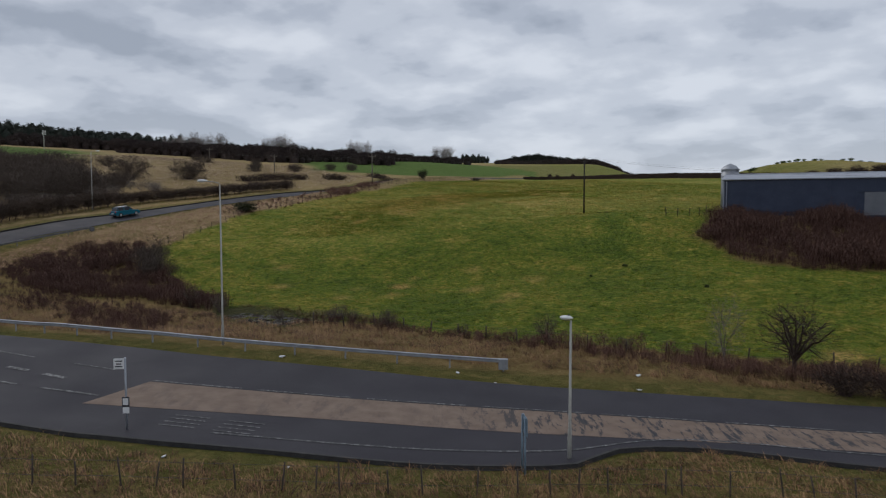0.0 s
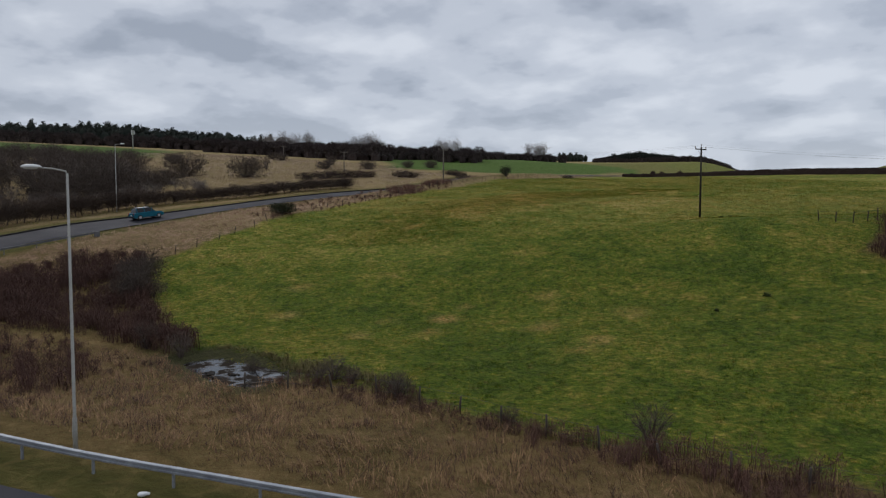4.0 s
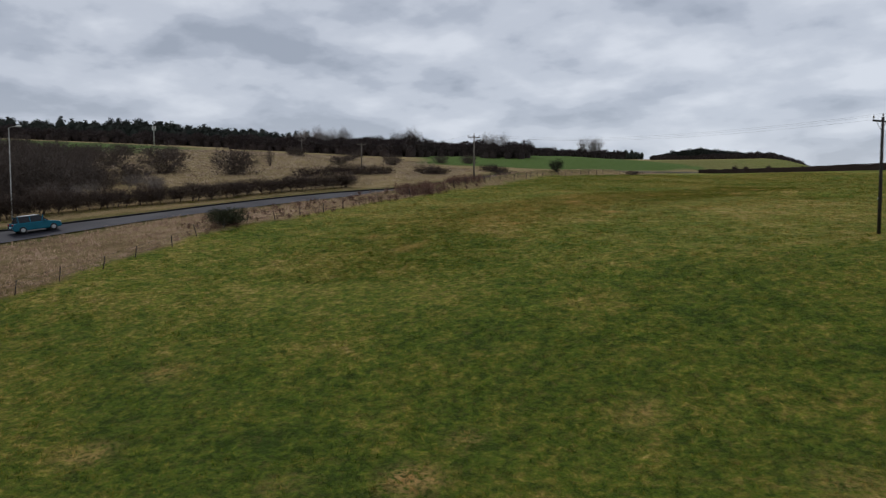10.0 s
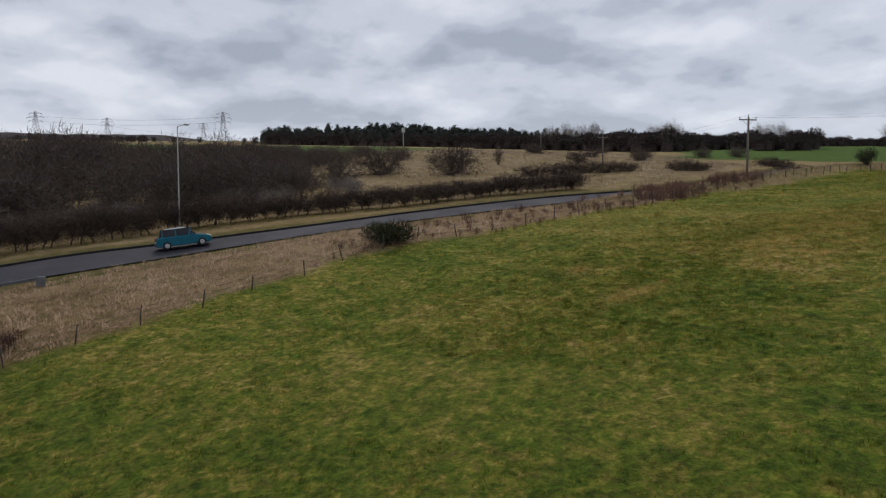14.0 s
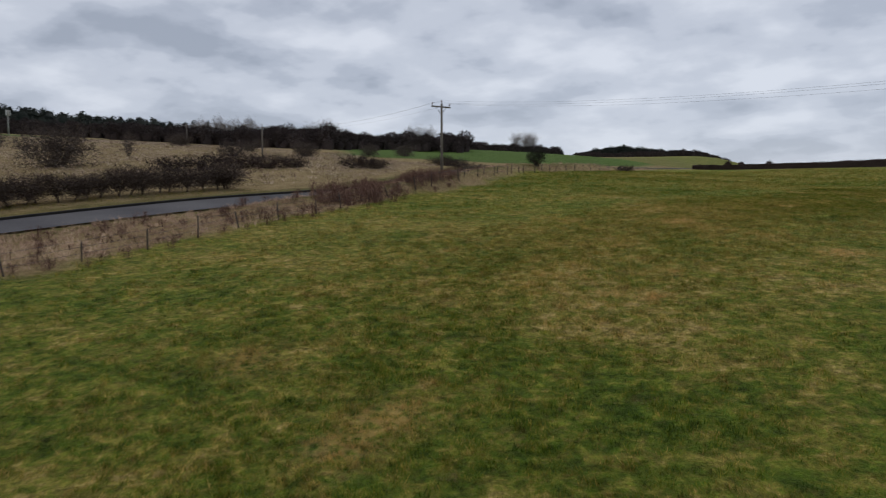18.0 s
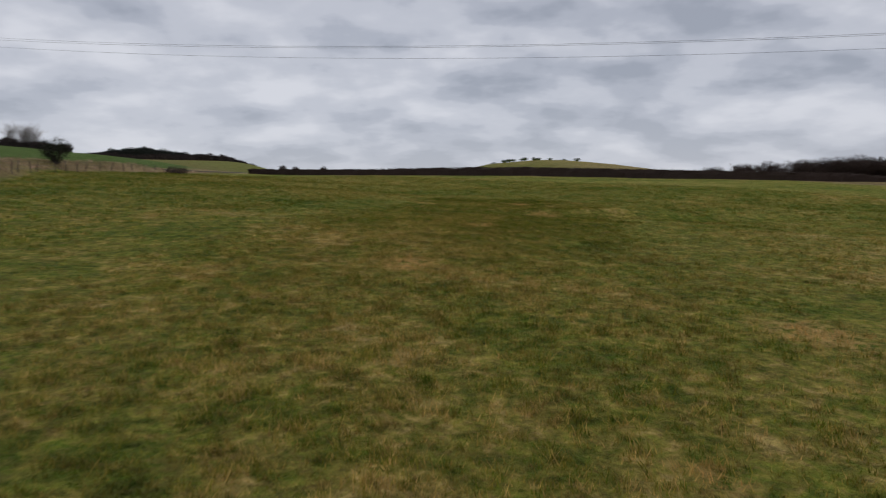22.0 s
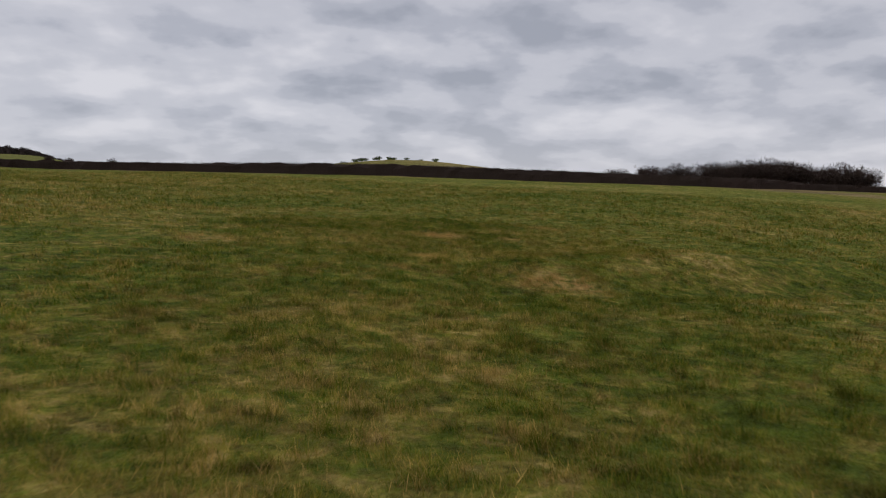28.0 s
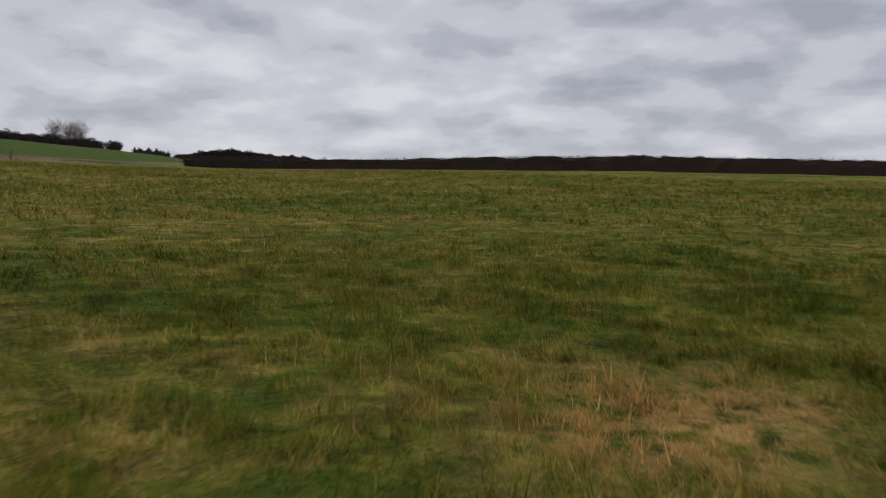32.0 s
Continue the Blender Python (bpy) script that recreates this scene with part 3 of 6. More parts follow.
me.polygons.foreach_set("loop_start", np.arange(0, quads.size, 4, dtype=np.int32))
me.polygons.foreach_set("use_smooth", np.ones(len(quads), bool))
me.update(calc_edges=True)
me.materials.append(ground_mat)
ground = tagged(new("ground", me), "rolling winter pasture, dry rough grass and verges", "ground", kind="structure")
jit = 0.9 * wobble(X, Y, 0.5, 11) + 0.4 * wobble(X, Y, 1.7, 12)
d_pas = poly_dist(X, Y, PASTURE)
d_road = poly_dist(X, Y, ROAD_AREA)
d_sown = np.minimum(poly_dist(X, Y, SOWN), poly_dist(X, Y, SOWN_FAR))
d_pond = poly_dist(X, Y, POND)
far_farm = np.maximum(smooth(Y - 0.35 * X, 235, 262) * smooth(X, 60, 95), 0.45 * smooth(Y, 262, 290) * smooth(X, 15, 45))
LOWER_SPOTS = ((-4.7, 77.3, 0.8, 0.95), (-5.1, 73.7, 0.7, 0.55), (10.0, 77.4, 1.2, 0.5), (3.2, 74.7, 1.0, 0.45), (6.9, 70.8, 0.9, 0.55), (-10.3, 71.8, 0.8, 0.55), (-19.2, 84.0, 0.9, 0.5), (-17.8, 76.6, 0.8, 0.55),
               (5.7, 68.6, 0.8, 0.45), (3.5, 82.6, 0.8, 0.45), (-9.1, 76.0, 0.6, 0.55), (-3.4, 80.3, 0.5, 0.5), (-17.2, 110.0, 0.9, 0.5), (-12.9, 107.2, 0.8, 0.6), (-13.6, 105.8, 0.7, 0.55), (28.3, 48.3, 1.1, 0.8), (27.0, 46.8, 0.9, 0.7))
UPPER_SPOTS = ((2.4, 121.7, 1.1, 0.8), (-1.4, 129.6, 1.0, 0.4), (-6.05, 115.5, 0.5, 0.8), (-14.0, 128.7, 0.9, 0.5), (-4.5, 118.7, 0.4, 0.7), (-7.1, 116.0, 0.5, 0.6), (-1.7, 131.3, 0.9, 0.8), (7.1, 141.2, 0.5, 0.8), (7.9, 141.5, 0.45, 0.95),
               (21.6, 157.5, 0.6, 1.0), (22.3, 157.7, 0.45, 0.8), (23.6, 155.9, 0.5, 0.7), (15.4, 152.2, 0.25, 0.6), (18.0, 149.5, 0.7, 0.8), (17.1, 149.7, 0.4, 0.55), (20.0, 151.6, 0.6, 0.5), (17.2, 153.4, 0.35, 0.6), (28.5, 158.6, 0.8, 0.7), (14.0, 158.3, 0.7, 0.5))
STRAW_SPOTS = LOWER_SPOTS + UPPER_SPOTS


def lushness(x, y):
    """Where the pasture is greener: low down, in the wet run and in the hollow."""
    return (0.2 * smooth(y, 134, 146) + 1.25 * (1 - smooth(y - 0.25 * x, 70, 118)) + 1.3 * np.exp(-((x - 2 - 0.78 * (y - 88.5)) / 4.2) ** 2) * smooth(y, 66, 76) * (1 - smooth(y, 96, 104))
            + 2.4 * np.exp(-((x - 24.5) / 5) ** 2 - ((y - 146.4 + 0.3 * (x - 24.5)) / 1.1) ** 2))


def strawness(x, y):
    """Patches of dead orange straw."""
    j = 0.9 * wobble(x, y, 1.3, 11) + 0.6 * wobble(x, y, 4.1, 12)
    # the middle of the slope is thin and sere all over
    out = 0.14 * np.exp(-(((y - 128) / 10) ** 2)) * np.clip(1 + 0.6 * j, 0, 2)
    for sx, sy, r, a in STRAW_SPOTS:
        out = np.maximum(out, a * np.clip(1.3 * np.exp(-((x - sx) ** 2 + (y - sy) ** 2) / r**2) * (1 + 0.7 * j), 0, 1))
    return out


front = 1 - smooth(Y + 0.12 * X, 28, 33)
BANK = [(31.0, 88.5), (33.0, 79.5), (38, 74.5), (46, 72), (80, 66), (90, 78), (60, 92), (39.5, 98.0), (36.5, 96)]
d_bank = poly_dist(X, Y, BANK)
YARD = [(107, 191.5), (121, 190), (124, 180), (112, 168), (100, 165), (96.5, 165.5)]
d_yard = poly_dist(X, Y, YARD) + 1.5 * jit
# darker winter grass beyond the end of the clipped hedge
beyond = smooth(Y, 255, 300) * (1 - smooth(Y, 640, 700)) * smooth(X, 15, 40) * (1 - smooth(X, 130, 170))
MASKS = {
    "dry": np.maximum(smooth(d_pas + jit, -0.5, 0.8) * (1 - 0.55 * far_farm) * (1 - 0.3 * front), np.maximum(1 - smooth(d_yard, -1.5, 1.5), 1 - smooth(d_bank + jit, -1.0, 0.8))),
    "sown": np.maximum(1 - smooth(d_sown, -4, 2), 0.35 * beyond),
    "verge": np.maximum((1 - smooth(d_road + 0.4 * jit, 1.8, 3.6)) * 0.85, 0.45 * front),
    "mud": np.maximum(0.7 * (1 - smooth(d_yard, -9, -2)) + 1 - smooth(d_pond + 0.5 * jit, 0.6, 2.2), np.maximum(0.9 * np.exp(-((X + 21.6) / 1.8) ** 2 - ((Y - 66.6) / 1.3) ** 2), 0.8 * np.exp(-((X - 14.2) / 1.1) ** 2 - ((Y - 141.0) / 0.6) ** 2))),
    "pale": smooth(Y - 0.2 * X, 96, 112) * (1 - 0.85 * beyond),
    "straw": strawness(X, Y),
    "lush": lushness(X, Y),
}
for key, v in MASKS.items():
    me.attributes.new(key, "FLOAT", "POINT").data.foreach_set("value", np.clip(v, 0, 2).astype(np.float32).ravel())


# ---------------------------------------------------------------- roads
def along(pts, count):
    """A line cut into an even number of pieces."""
    p = curve(pts, 1.0)
    s = np.r_[0, np.cumsum(np.hypot(*np.diff(p, axis=0).T))]
    t = np.linspace(0, s[-1], count)
    return np.stack([np.interp(t, s, p[:, 0]), np.interp(t, s, p[:, 1])], -1)


def ribbon(name, a, b, mat, lift, cross=4, parent=None):
    """A strip of surface between two lines of as many points, that lies on the land."""
    verts, faces = [], []
    for k in range(len(a)):
        for c in range(cross + 1):
            q = a[k] + (b[k] - a[k]) * c / cross
            verts.append((q[0], q[1], float(land(q[0], q[1])) + lift))
    for k in range(len(a) - 1):
        for c in range(cross):
            i = k * (cross + 1) + c
            faces.append((i, i + 1, i + cross + 2, i + cross + 1))
    return mesh_object(name, verts, faces, mat, parent, True)


far_line, near_line = along(FAR_EDGE, 420), along(NEAR_EDGE, 420)
road = tagged(ribbon("road", far_line, near_line, asphalt, 0.0, 8), "dark grey worn asphalt road sweeping round a bend", "road", kind="structure")


def side_strip(pts, inner, outer, step=0.8):
    """Two lines beside a line, at distances to its left."""
    p = curve(pts, step)
    d = np.gradient(p, axis=0)
    n = np.stack([-d[:, 1], d[:, 0]], -1) / np.hypot(*d.T)[:, None]
    return p + n * inner, p + n * outer


def prism(name, line, width, height, mat, lift=0.0, parent=None):
    """A bar of square section that follows a line over the land."""
    a, b = side_strip(line, 0.0, width, 0.9)
    verts, faces = [], []
    for p, q in zip(a, b):
        for s, h in ((p, -0.1), (p, height), (q, height), (q, -0.1)):
            verts.append((s[0], s[1], float(land(s[0], s[1])) + h + lift))
    for k in range(len(a) - 1):
        for c in range(3):
            i = 4 * k + c
            faces.append((i, i + 1, i + 5, i + 4))
    faces += [(0, 1, 2, 3), tuple(4 * (len(a) - 1) + c for c in (3, 2, 1, 0))]
    return mesh_object(name, verts, faces, mat, parent)


tagged(prism("kerb", NEAR_EDGE[1:13], 0.14, 0.10, kerb_mat), "low concrete kerb along the road", "kerb", kind="structure")
tagged(prism("kerb", NEAR_EDGE[15:25][::-1], -0.20, 0.15, edge_mat), "dark low kerb along the road", "kerb", kind="structure")

HATCH_TOP = [(-14.5, 36.0), (-8, 35.2), (-1.5, 34.5), (9.5, 33.5), (21.3, 32.0), (40, 29.7), (80, 25.5)]
HATCH_LOW = [(-16.2, 32.4), (-9, 31.9), (-3.8, 31.5), (3.9, 30.7), (13.6, 30.1), (19.7, 29.4), (40, 27.0), (80, 22.8)]
tagged(ribbon("buff_strip", along(HATCH_TOP, 90), along(HATCH_LOW, 90), buff, 0.012, 6), "scuffed buff surfacing between the lanes", "road marking", kind="structure")


def painted(line, width, dash=None, name="line_marking"):
    p = curve(line, 0.4)
    s = np.r_[0, np.cumsum(np.hypot(*np.diff(p, axis=0).T))]
    spans = [(0, s[-1])] if not dash else [(v, min(v + dash[0], s[-1])) for v in np.arange(0, s[-1], dash[0] + dash[1])]
    for lo, hi in spans:
        t = np.linspace(lo, hi, max(2, int((hi - lo) / 0.5) + 1))
        q = np.stack([np.interp(t, s, p[:, 0]), np.interp(t, s, p[:, 1])], -1)
        d = np.gradient(q, axis=0)
        n = np.stack([-d[:, 1], d[:, 0]], -1) / np.hypot(*d.T)[:, None]
        tagged(ribbon(name, q - n * width / 2, q + n * width / 2, line_paint, 0.018, 1), "worn white painted road line", "road marking", group="white road lines", kind="structure")


painted([(x, y + 0.2) for x, y in HATCH_TOP], 0.14, (5.0, 0.8))
painted([(-17, 37.6), (-24, 40.0), (-33, 44)], 0.12, (3.0, 3.0))
painted([(-9, 29.3), (-2.9, 28.5), (1.4, 28.2), (6, 28.6), (12, 30.4), (24, 28.4), (60, 24.3)], 0.13)
painted([(-16, 33.6), (-22, 35.2), (-30, 38.5)], 0.16, (3.5, 1.5))
painted([(-19, 36.0), (-26, 38.8)], 0.3, (1.6, 1.2))
# lettering worn past reading: plain bars on the lane
for bx, by in ((-11.6, 30.1), (-9.0, 29.6)):
    for k in range(4):
        painted([(bx + 0.10 * k, by + 0.42 * k), (bx + 1.7 + 0.10 * k, by - 0.30 + 0.42 * k)], 0.10, name="worn_bar")


# ---------------------------------------------------------------- builders
def thing(name, label, category, group="", at=(0, 0, 0), turn=0.0, kind=""):
    ob = new(name)
    ob.empty_display_size = 0.2
    ob.matrix_basis = pose(*at, 0, 0, turn)
    return tagged(ob, label, category, group, kind)


def part(name, bm, mat, parent, label=""):
    me = bpy.data.meshes.new(name)
    bm.to_mesh(me)
    bm.free()
    me.materials.append(mat)
    ob = new(name, me)
    ob.parent = parent
    if label:
        ob["label"] = label
    return ob


def box_bm(sx, sy, sz, x=0.0, y=0.0, z=0.0, bevel=0.0, turn=None):
    bm = bmesh.new()
    m = Matrix.Translation((x, y, z)) @ (turn or Matrix()) @ Matrix.Diagonal((sx, sy, sz, 1))
    bmesh.ops.create_cube(bm, size=1.0, matrix=m)
    if bevel:
        bmesh.ops.bevel(bm, geom=bm.edges[:], offset=bevel, segments=2, affect="EDGES", profile=0.6)
    return bm


def tube_bm(points, radii, sides=8, cap=True):
    """A round bar through points, with a radius at each."""
    bm = bmesh.new()
    rings = []
    p = [Vector(q) for q in points]
    for k, q in enumerate(p):
        d = (p[min(k + 1, len(p) - 1)] - p[max(k - 1, 0)]).normalized()
        s = d.cross(Vector((0, 0, 1)) if abs(d.z) < 0.95 else Vector((1, 0, 0))).normalized()
        t = d.cross(s)
        rings.append([bm.verts.new(q + radii[k] * (math.cos(a) * s + math.sin(a) * t)) for a in (6.28318 * i / sides for i in range(sides))])
    for a, b in zip(rings, rings[1:]):
        for i in range(sides):
            f = bm.faces.new((a[i], a[(i + 1) % sides], b[(i + 1) % sides], b[i]))
            f.smooth = True
    if cap:
        bm.faces.new(rings[0][::-1])
        bm.faces.new(rings[-1])
    bmesh.ops.recalc_face_normals(bm, faces=bm.faces[:])
    return bm


def ball_bm(rx, ry, rz, x=0.0, y=0.0, z=0.0, seg=14):
    bm = bmesh.new()
    bmesh.ops.create_uvsphere(bm, u_segments=seg, v_segments=max(6, seg // 2), radius=1.0, matrix=Matrix.Translation((x, y, z)) @ Matrix.Diagonal((rx, ry, rz, 1)))
    for f in bm.faces:
        f.smooth = True
    return bm


def polygon_bm(outline, depth, axis_turn=None):
    """A plate with the given outline (x, z), depth thick along y."""
    bm = bmesh.new()
    a = [bm.verts.new((x, -depth / 2, z)) for x, z in outline]
    b = [bm.verts.new((x, depth / 2, z)) for x, z in outline]
    bm.faces.new(a)
    bm.faces.new(b[::-1])
    for i in range(len(a)):
        bm.faces.new((a[i], b[i], b[(i + 1) % len(a)], a[(i + 1) % len(a)]))
    bmesh.ops.recalc_face_normals(bm, faces=bm.faces[:])
    return bm


# ---------------------------------------------------------------- street lamps
def street_lamp(x, y, z, height, arm, turn, label, head_len=0.62):
    """A steel column with a base compartment, a short bracket and a lantern that reaches towards the local +x."""
    ob = thing("street_lamp", label, "street lamp", "street lamps", (x, y, z), turn)
    col = part("column", tube_bm([(0, 0, -0.3), (0, 0, 1.25), (0, 0, 1.35), (0, 0, height - 0.05)], [0.085, 0.085, 0.062, 0.042], 12), lamp_grey, ob)
    part("door", box_bm(0.012, 0.09, 0.42, 0.086, 0, 0.75, 0.004), lamp_grey, col)
    if arm > 0:
        part("bracket", tube_bm([(0, 0, height - 0.12), (0.05, 0, height + 0.02), (arm * 0.5, 0, height + 0.10), (arm, 0, height + 0.13)], [0.035, 0.032, 0.03, 0.03], 8), lamp_grey, ob)
    hz = height + (0.15 if arm > 0 else 0.04)
    bm = ball_bm(head_len * 0.55, 0.165, 0.10, arm + head_len * 0.38, 0, hz, 18)
    for v in bm.verts:
        if v.co.z < hz - 0.02:
            v.co.z = hz - 0.02 - (hz - 0.02 - v.co.z) * 0.35
    head = part("lantern", bm, lamp_head, ob, "pale lantern hood")
    part("lens", ball_bm(head_len * 0.40, 0.12, 0.05, arm + head_len * 0.42, 0, hz - 0.045, 14), lens_mat, head)
    part("photocell", tube_bm([(arm + 0.1, 0, hz + 0.06), (arm + 0.1, 0, hz + 0.15)], [0.035, 0.03], 8), sign_dark, head)
    return ob


street_lamp(6.1, 27.75, gz(6.1, 27.75), 5.75, 0.0, 150, "short pale street lamp beside the bus layby", 0.5)
street_lamp(-13.6, 44.9, gz(-13.6, 44.9), 10.4, 0.9, 222, "tall pale street lamp behind the crash barrier")
street_lamp(-58.2, 115.2, gz(-58.2, 115.2), 9.5, 0.8, 12, "tall pale street lamp on the grass verge")
street_lamp(-66.7, 97.2, gz(-66.7, 97.2), 9.7, 0.8, 20, "tall pale street lamp by the bend")


# ---------------------------------------------------------------- overhead line
def power_pole(x, y, top, radius, mat, heading, label, arm=2.0):
    z = gz(x, y)
    h = top - z
    ob = thing("power_pole", label, "power pole", "overhead line poles", (x, y, z), heading)
    part("shaft", tube_bm([(0, 0, -0.4), (0, 0, h * 0.5), (0, 0, h)], [radius, radius * 0.88, radius * 0.72], 12), mat, ob)
    bar = part("crossarm", box_bm(arm, 0.10, 0.12, 0, -radius * 0.8, h - 0.28, 0.012), mat, ob)
    for s in (-1, 1):
        part("brace", tube_bm([(s * arm * 0.30, -radius * 0.8, h - 0.3), (0, -radius * 0.6, h - 0.95)], [0.018, 0.018], 6), black_iron, bar)
    for px in (-arm * 0.46, 0.0, arm * 0.46):
        zz = h - 0.22 if px else h
        pin = part("insulator", tube_bm([(px, -radius * 0.8 if px else 0, zz), (px, -radius * 0.8 if px else 0, zz + 0.10), (px, -radius * 0.8 if px else 0, zz + 0.12), (px, -radius * 0.8 if px else 0, zz + 0.24), (px, -radius * 0.8 if px else 0, zz + 0.28)], [0.018, 0.02, 0.06, 0.05, 0.02], 8), porcelain, ob)
    part("warning_plate", box_bm(0.16, 0.012, 0.20, 0, -radius * 1.02, 2.6, 0.004), sign_white, ob)
    return ob


POLES = [(59.4, 65.0, 11.2), (21.15, 110.7, 15.75), (-17.15, 156.0, 19.65), (-50.0, 200.0, 22.9), (-84.0, 245.0, 28.5)]
LINE_TURN = math.degrees(math.atan2(45.3, -38.3)) + 90
for (x, y, top), mat, label in zip(POLES, (dark_wood, dark_wood, grey_wood, grey_wood, grey_wood), (
        "dark tarred wooden power pole at the pasture edge", "dark tarred wooden power pole standing in the pasture", "weathered grey power pole by the roadside fence",
        "weathered grey power pole in dry scrub", "weathered grey power pole on the dry rise")):
    power_pole(x, y, top, 0.13, mat, LINE_TURN, label)
# a stay wire and drop cable on the pole in the pasture
px, py, ptop = POLES[1]
stay = thing("stay_wire", "thin steel stay wire of the power pole", "stay wire", at=(px, py, gz(px, py)))
part("wire", tube_bm([(0.1, -0.1, ptop - gz(px, py) - 1.0), (0.55, -0.5, ptop - gz(px, py) - 2.6), (0.25, -0.2, ptop - gz(px, py) - 3.2)], [0.012, 0.012, 0.012], 5), cable_mat, stay)
la = math.radians(LINE_TURN)
for (ax, ay, az), (bx, by, bz) in zip(POLES, POLES[1:]):
    for off, up_by in ((-0.92, 0.02), (0.0, 0.26), (0.92, 0.02)):
        pts = []
        for k in range(25):
            t = k / 24
            sag = 1.15 * 4 * t * (1 - t)
            pts.append((ax + (bx - ax) * t + off * math.cos(la), ay + (by - ay) * t + off * math.sin(la), az + (bz - az) * t + up_by - sag))
        o = part("overhead_wire", tube_bm([Vector(q) - Vector((ax, ay, az)) for q in pts], [0.0045] * 25, 5), cable_mat, None)
        o.location = (ax, ay, az)
        tagged(o, "thin bare overhead wire sagging between two poles", "wire", "overhead wires")


# ---------------------------------------------------------------- crash barrier
def crash_barrier(line, label, block_at_end, steel=steel):
    p = curve(line, 0.5)
    s = np.r_[0, np.cumsum(np.hypot(*np.diff(p, axis=0).T))]
    ox, oy = p[0]
    ob = thing("crash_barrier", label, "crash barrier", "crash barriers", (ox, oy, 0))
    t = np.arange(0, s[-1], 0.8)
    q = np.stack([np.interp(t, s, p[:, 0]), np.interp(t, s, p[:, 1])], -1)
    d = np.gradient(q, axis=0)
    n = np.stack([-d[:, 1], d[:, 0]], -1) / np.hypot(*d.T)[:, None]
    z = land(q[:, 0], q[:, 1])
    profile = [(0.04, 0.50), (0.06, 0.52), (0.06, 0.56), (0.015, 0.575), (0.015, 0.645), (0.06, 0.66), (0.06, 0.70), (0.04, 0.715), (-0.10, 0.715), (-0.12, 0.70), (-0.12, 0.52), (-0.10, 0.50)]
    per = 12
    for k0 in range(0, len(q) - 1, per):
        bm = bmesh.new()
        rings = []
        for k in range(k0, min(k0 + per, len(q) - 1) + 1):
            rings.append([bm.verts.new((q[k, 0] - ox + n[k, 0] * a, q[k, 1] - oy + n[k, 1] * a, z[k] + h)) for a, h in profile])
        for a, b in zip(rings, rings[1:]):
            for i in range(len(profile)):
                bm.faces.new((a[i], a[(i + 1) % len(profile)], b[(i + 1) % len(profile)], b[i]))
        bm.faces.new(rings[0])
        bm.faces.new(rings[-1][::-1])
        bmesh.ops.recalc_face_normals(bm, faces=bm.faces[:])
        part("rail", bm, steel, ob)
    for k in range(0, len(q), 4):
        part("post", box_bm(0.08, 0.07, 0.80, q[k, 0] - ox - n[k, 0] * 0.03, q[k, 1] - oy - n[k, 1] * 0.03, z[k] + 0.11, 0.0, Matrix.Rotation(math.atan2(d[k, 1], d[k, 0]), 4, "Z")), steel, ob)
    if block_at_end:
        k = 0
        part("end_block", box_bm(0.55, 0.34, 0.62, q[k, 0] - ox, q[k, 1] - oy, z[k] + 0.42, 0.02, Matrix.Rotation(math.atan2(d[k, 1], d[k, 0]), 4, "Z")), steel, ob, "boxed steel end of the barrier")
    return ob


crash_barrier([(4.3, 41.4), (-1, 41.9), (-6.5, 42.5), (-12.5, 43.2), (-19.5, 44.6), (-24.1, 46.4), (-29.8, 49.0), (-38, 53.8), (-46, 60.8), (-51, 66.5)], "galvanised steel crash barrier along the grass verge", True)
crash_barrier([(-49.6, 98.2), (-53.0, 93.8), (-56.0, 90.0), (-58.2, 86), (-59.2, 81), (-58, 75), (-54, 70)], "weathered dark steel crash barrier on the inside of the bend", True, old_steel)

# ---------------------------------------------------------------- bus stop and roadside signs
bx, by = -12.6, 29.3
bs = thing("bus_stop_sign", "white bus stop flag on a grey pole with a timetable case", "bus stop", at=(bx, by, gz(bx, by)), turn=8)
part("pole", tube_bm([(0, 0, -0.3), (0, 0, 3.25)], [0.045, 0.045], 10), steel, bs)
flag = part("flag", box_bm(0.42, 0.03, 0.46, -0.26, 0, 2.98, 0.006), sign_white, bs, "white flag with dark bars")
for zz, w in ((3.10, 0.30), (2.98, 0.22), (2.87, 0.30)):
    part("bar", box_bm(w, 0.008, 0.05, -0.26, -0.019, zz, 0.002), sign_dark, flag)
case = part("timetable_case", box_bm(0.30, 0.05, 0.42, 0.0, -0.06, 1.35, 0.008), sign_dark, bs, "dark timetable case")
part("sheet", box_bm(0.22, 0.006, 0.30, 0.0, -0.089, 1.36, 0.001), sign_white, case)
plate = part("notice", box_bm(0.26, 0.02, 0.26, 0.0, -0.055, 0.98, 0.004), sign_white, bs)

sx, sy = 4.1, 26.1
rs = thing("road_sign", "blue-grey road sign seen edge on, on two posts", "road sign", at=(sx, sy, gz(sx, sy)), turn=96)
for o in (-0.28, 0.28):
    part("post", tube_bm([(o, 0, -0.3), (o, 0, 2.2)], [0.04, 0.04], 8), blue_grey, rs)
part("panel", box_bm(0.85, 0.025, 0.7, 0, -0.05, 1.85, 0.006), blue_grey, rs)
for o in (1.6, 2.1):
    part("rail", box_bm(0.8, 0.03, 0.05, 0, -0.02, o, 0.004), blue_grey, rs)


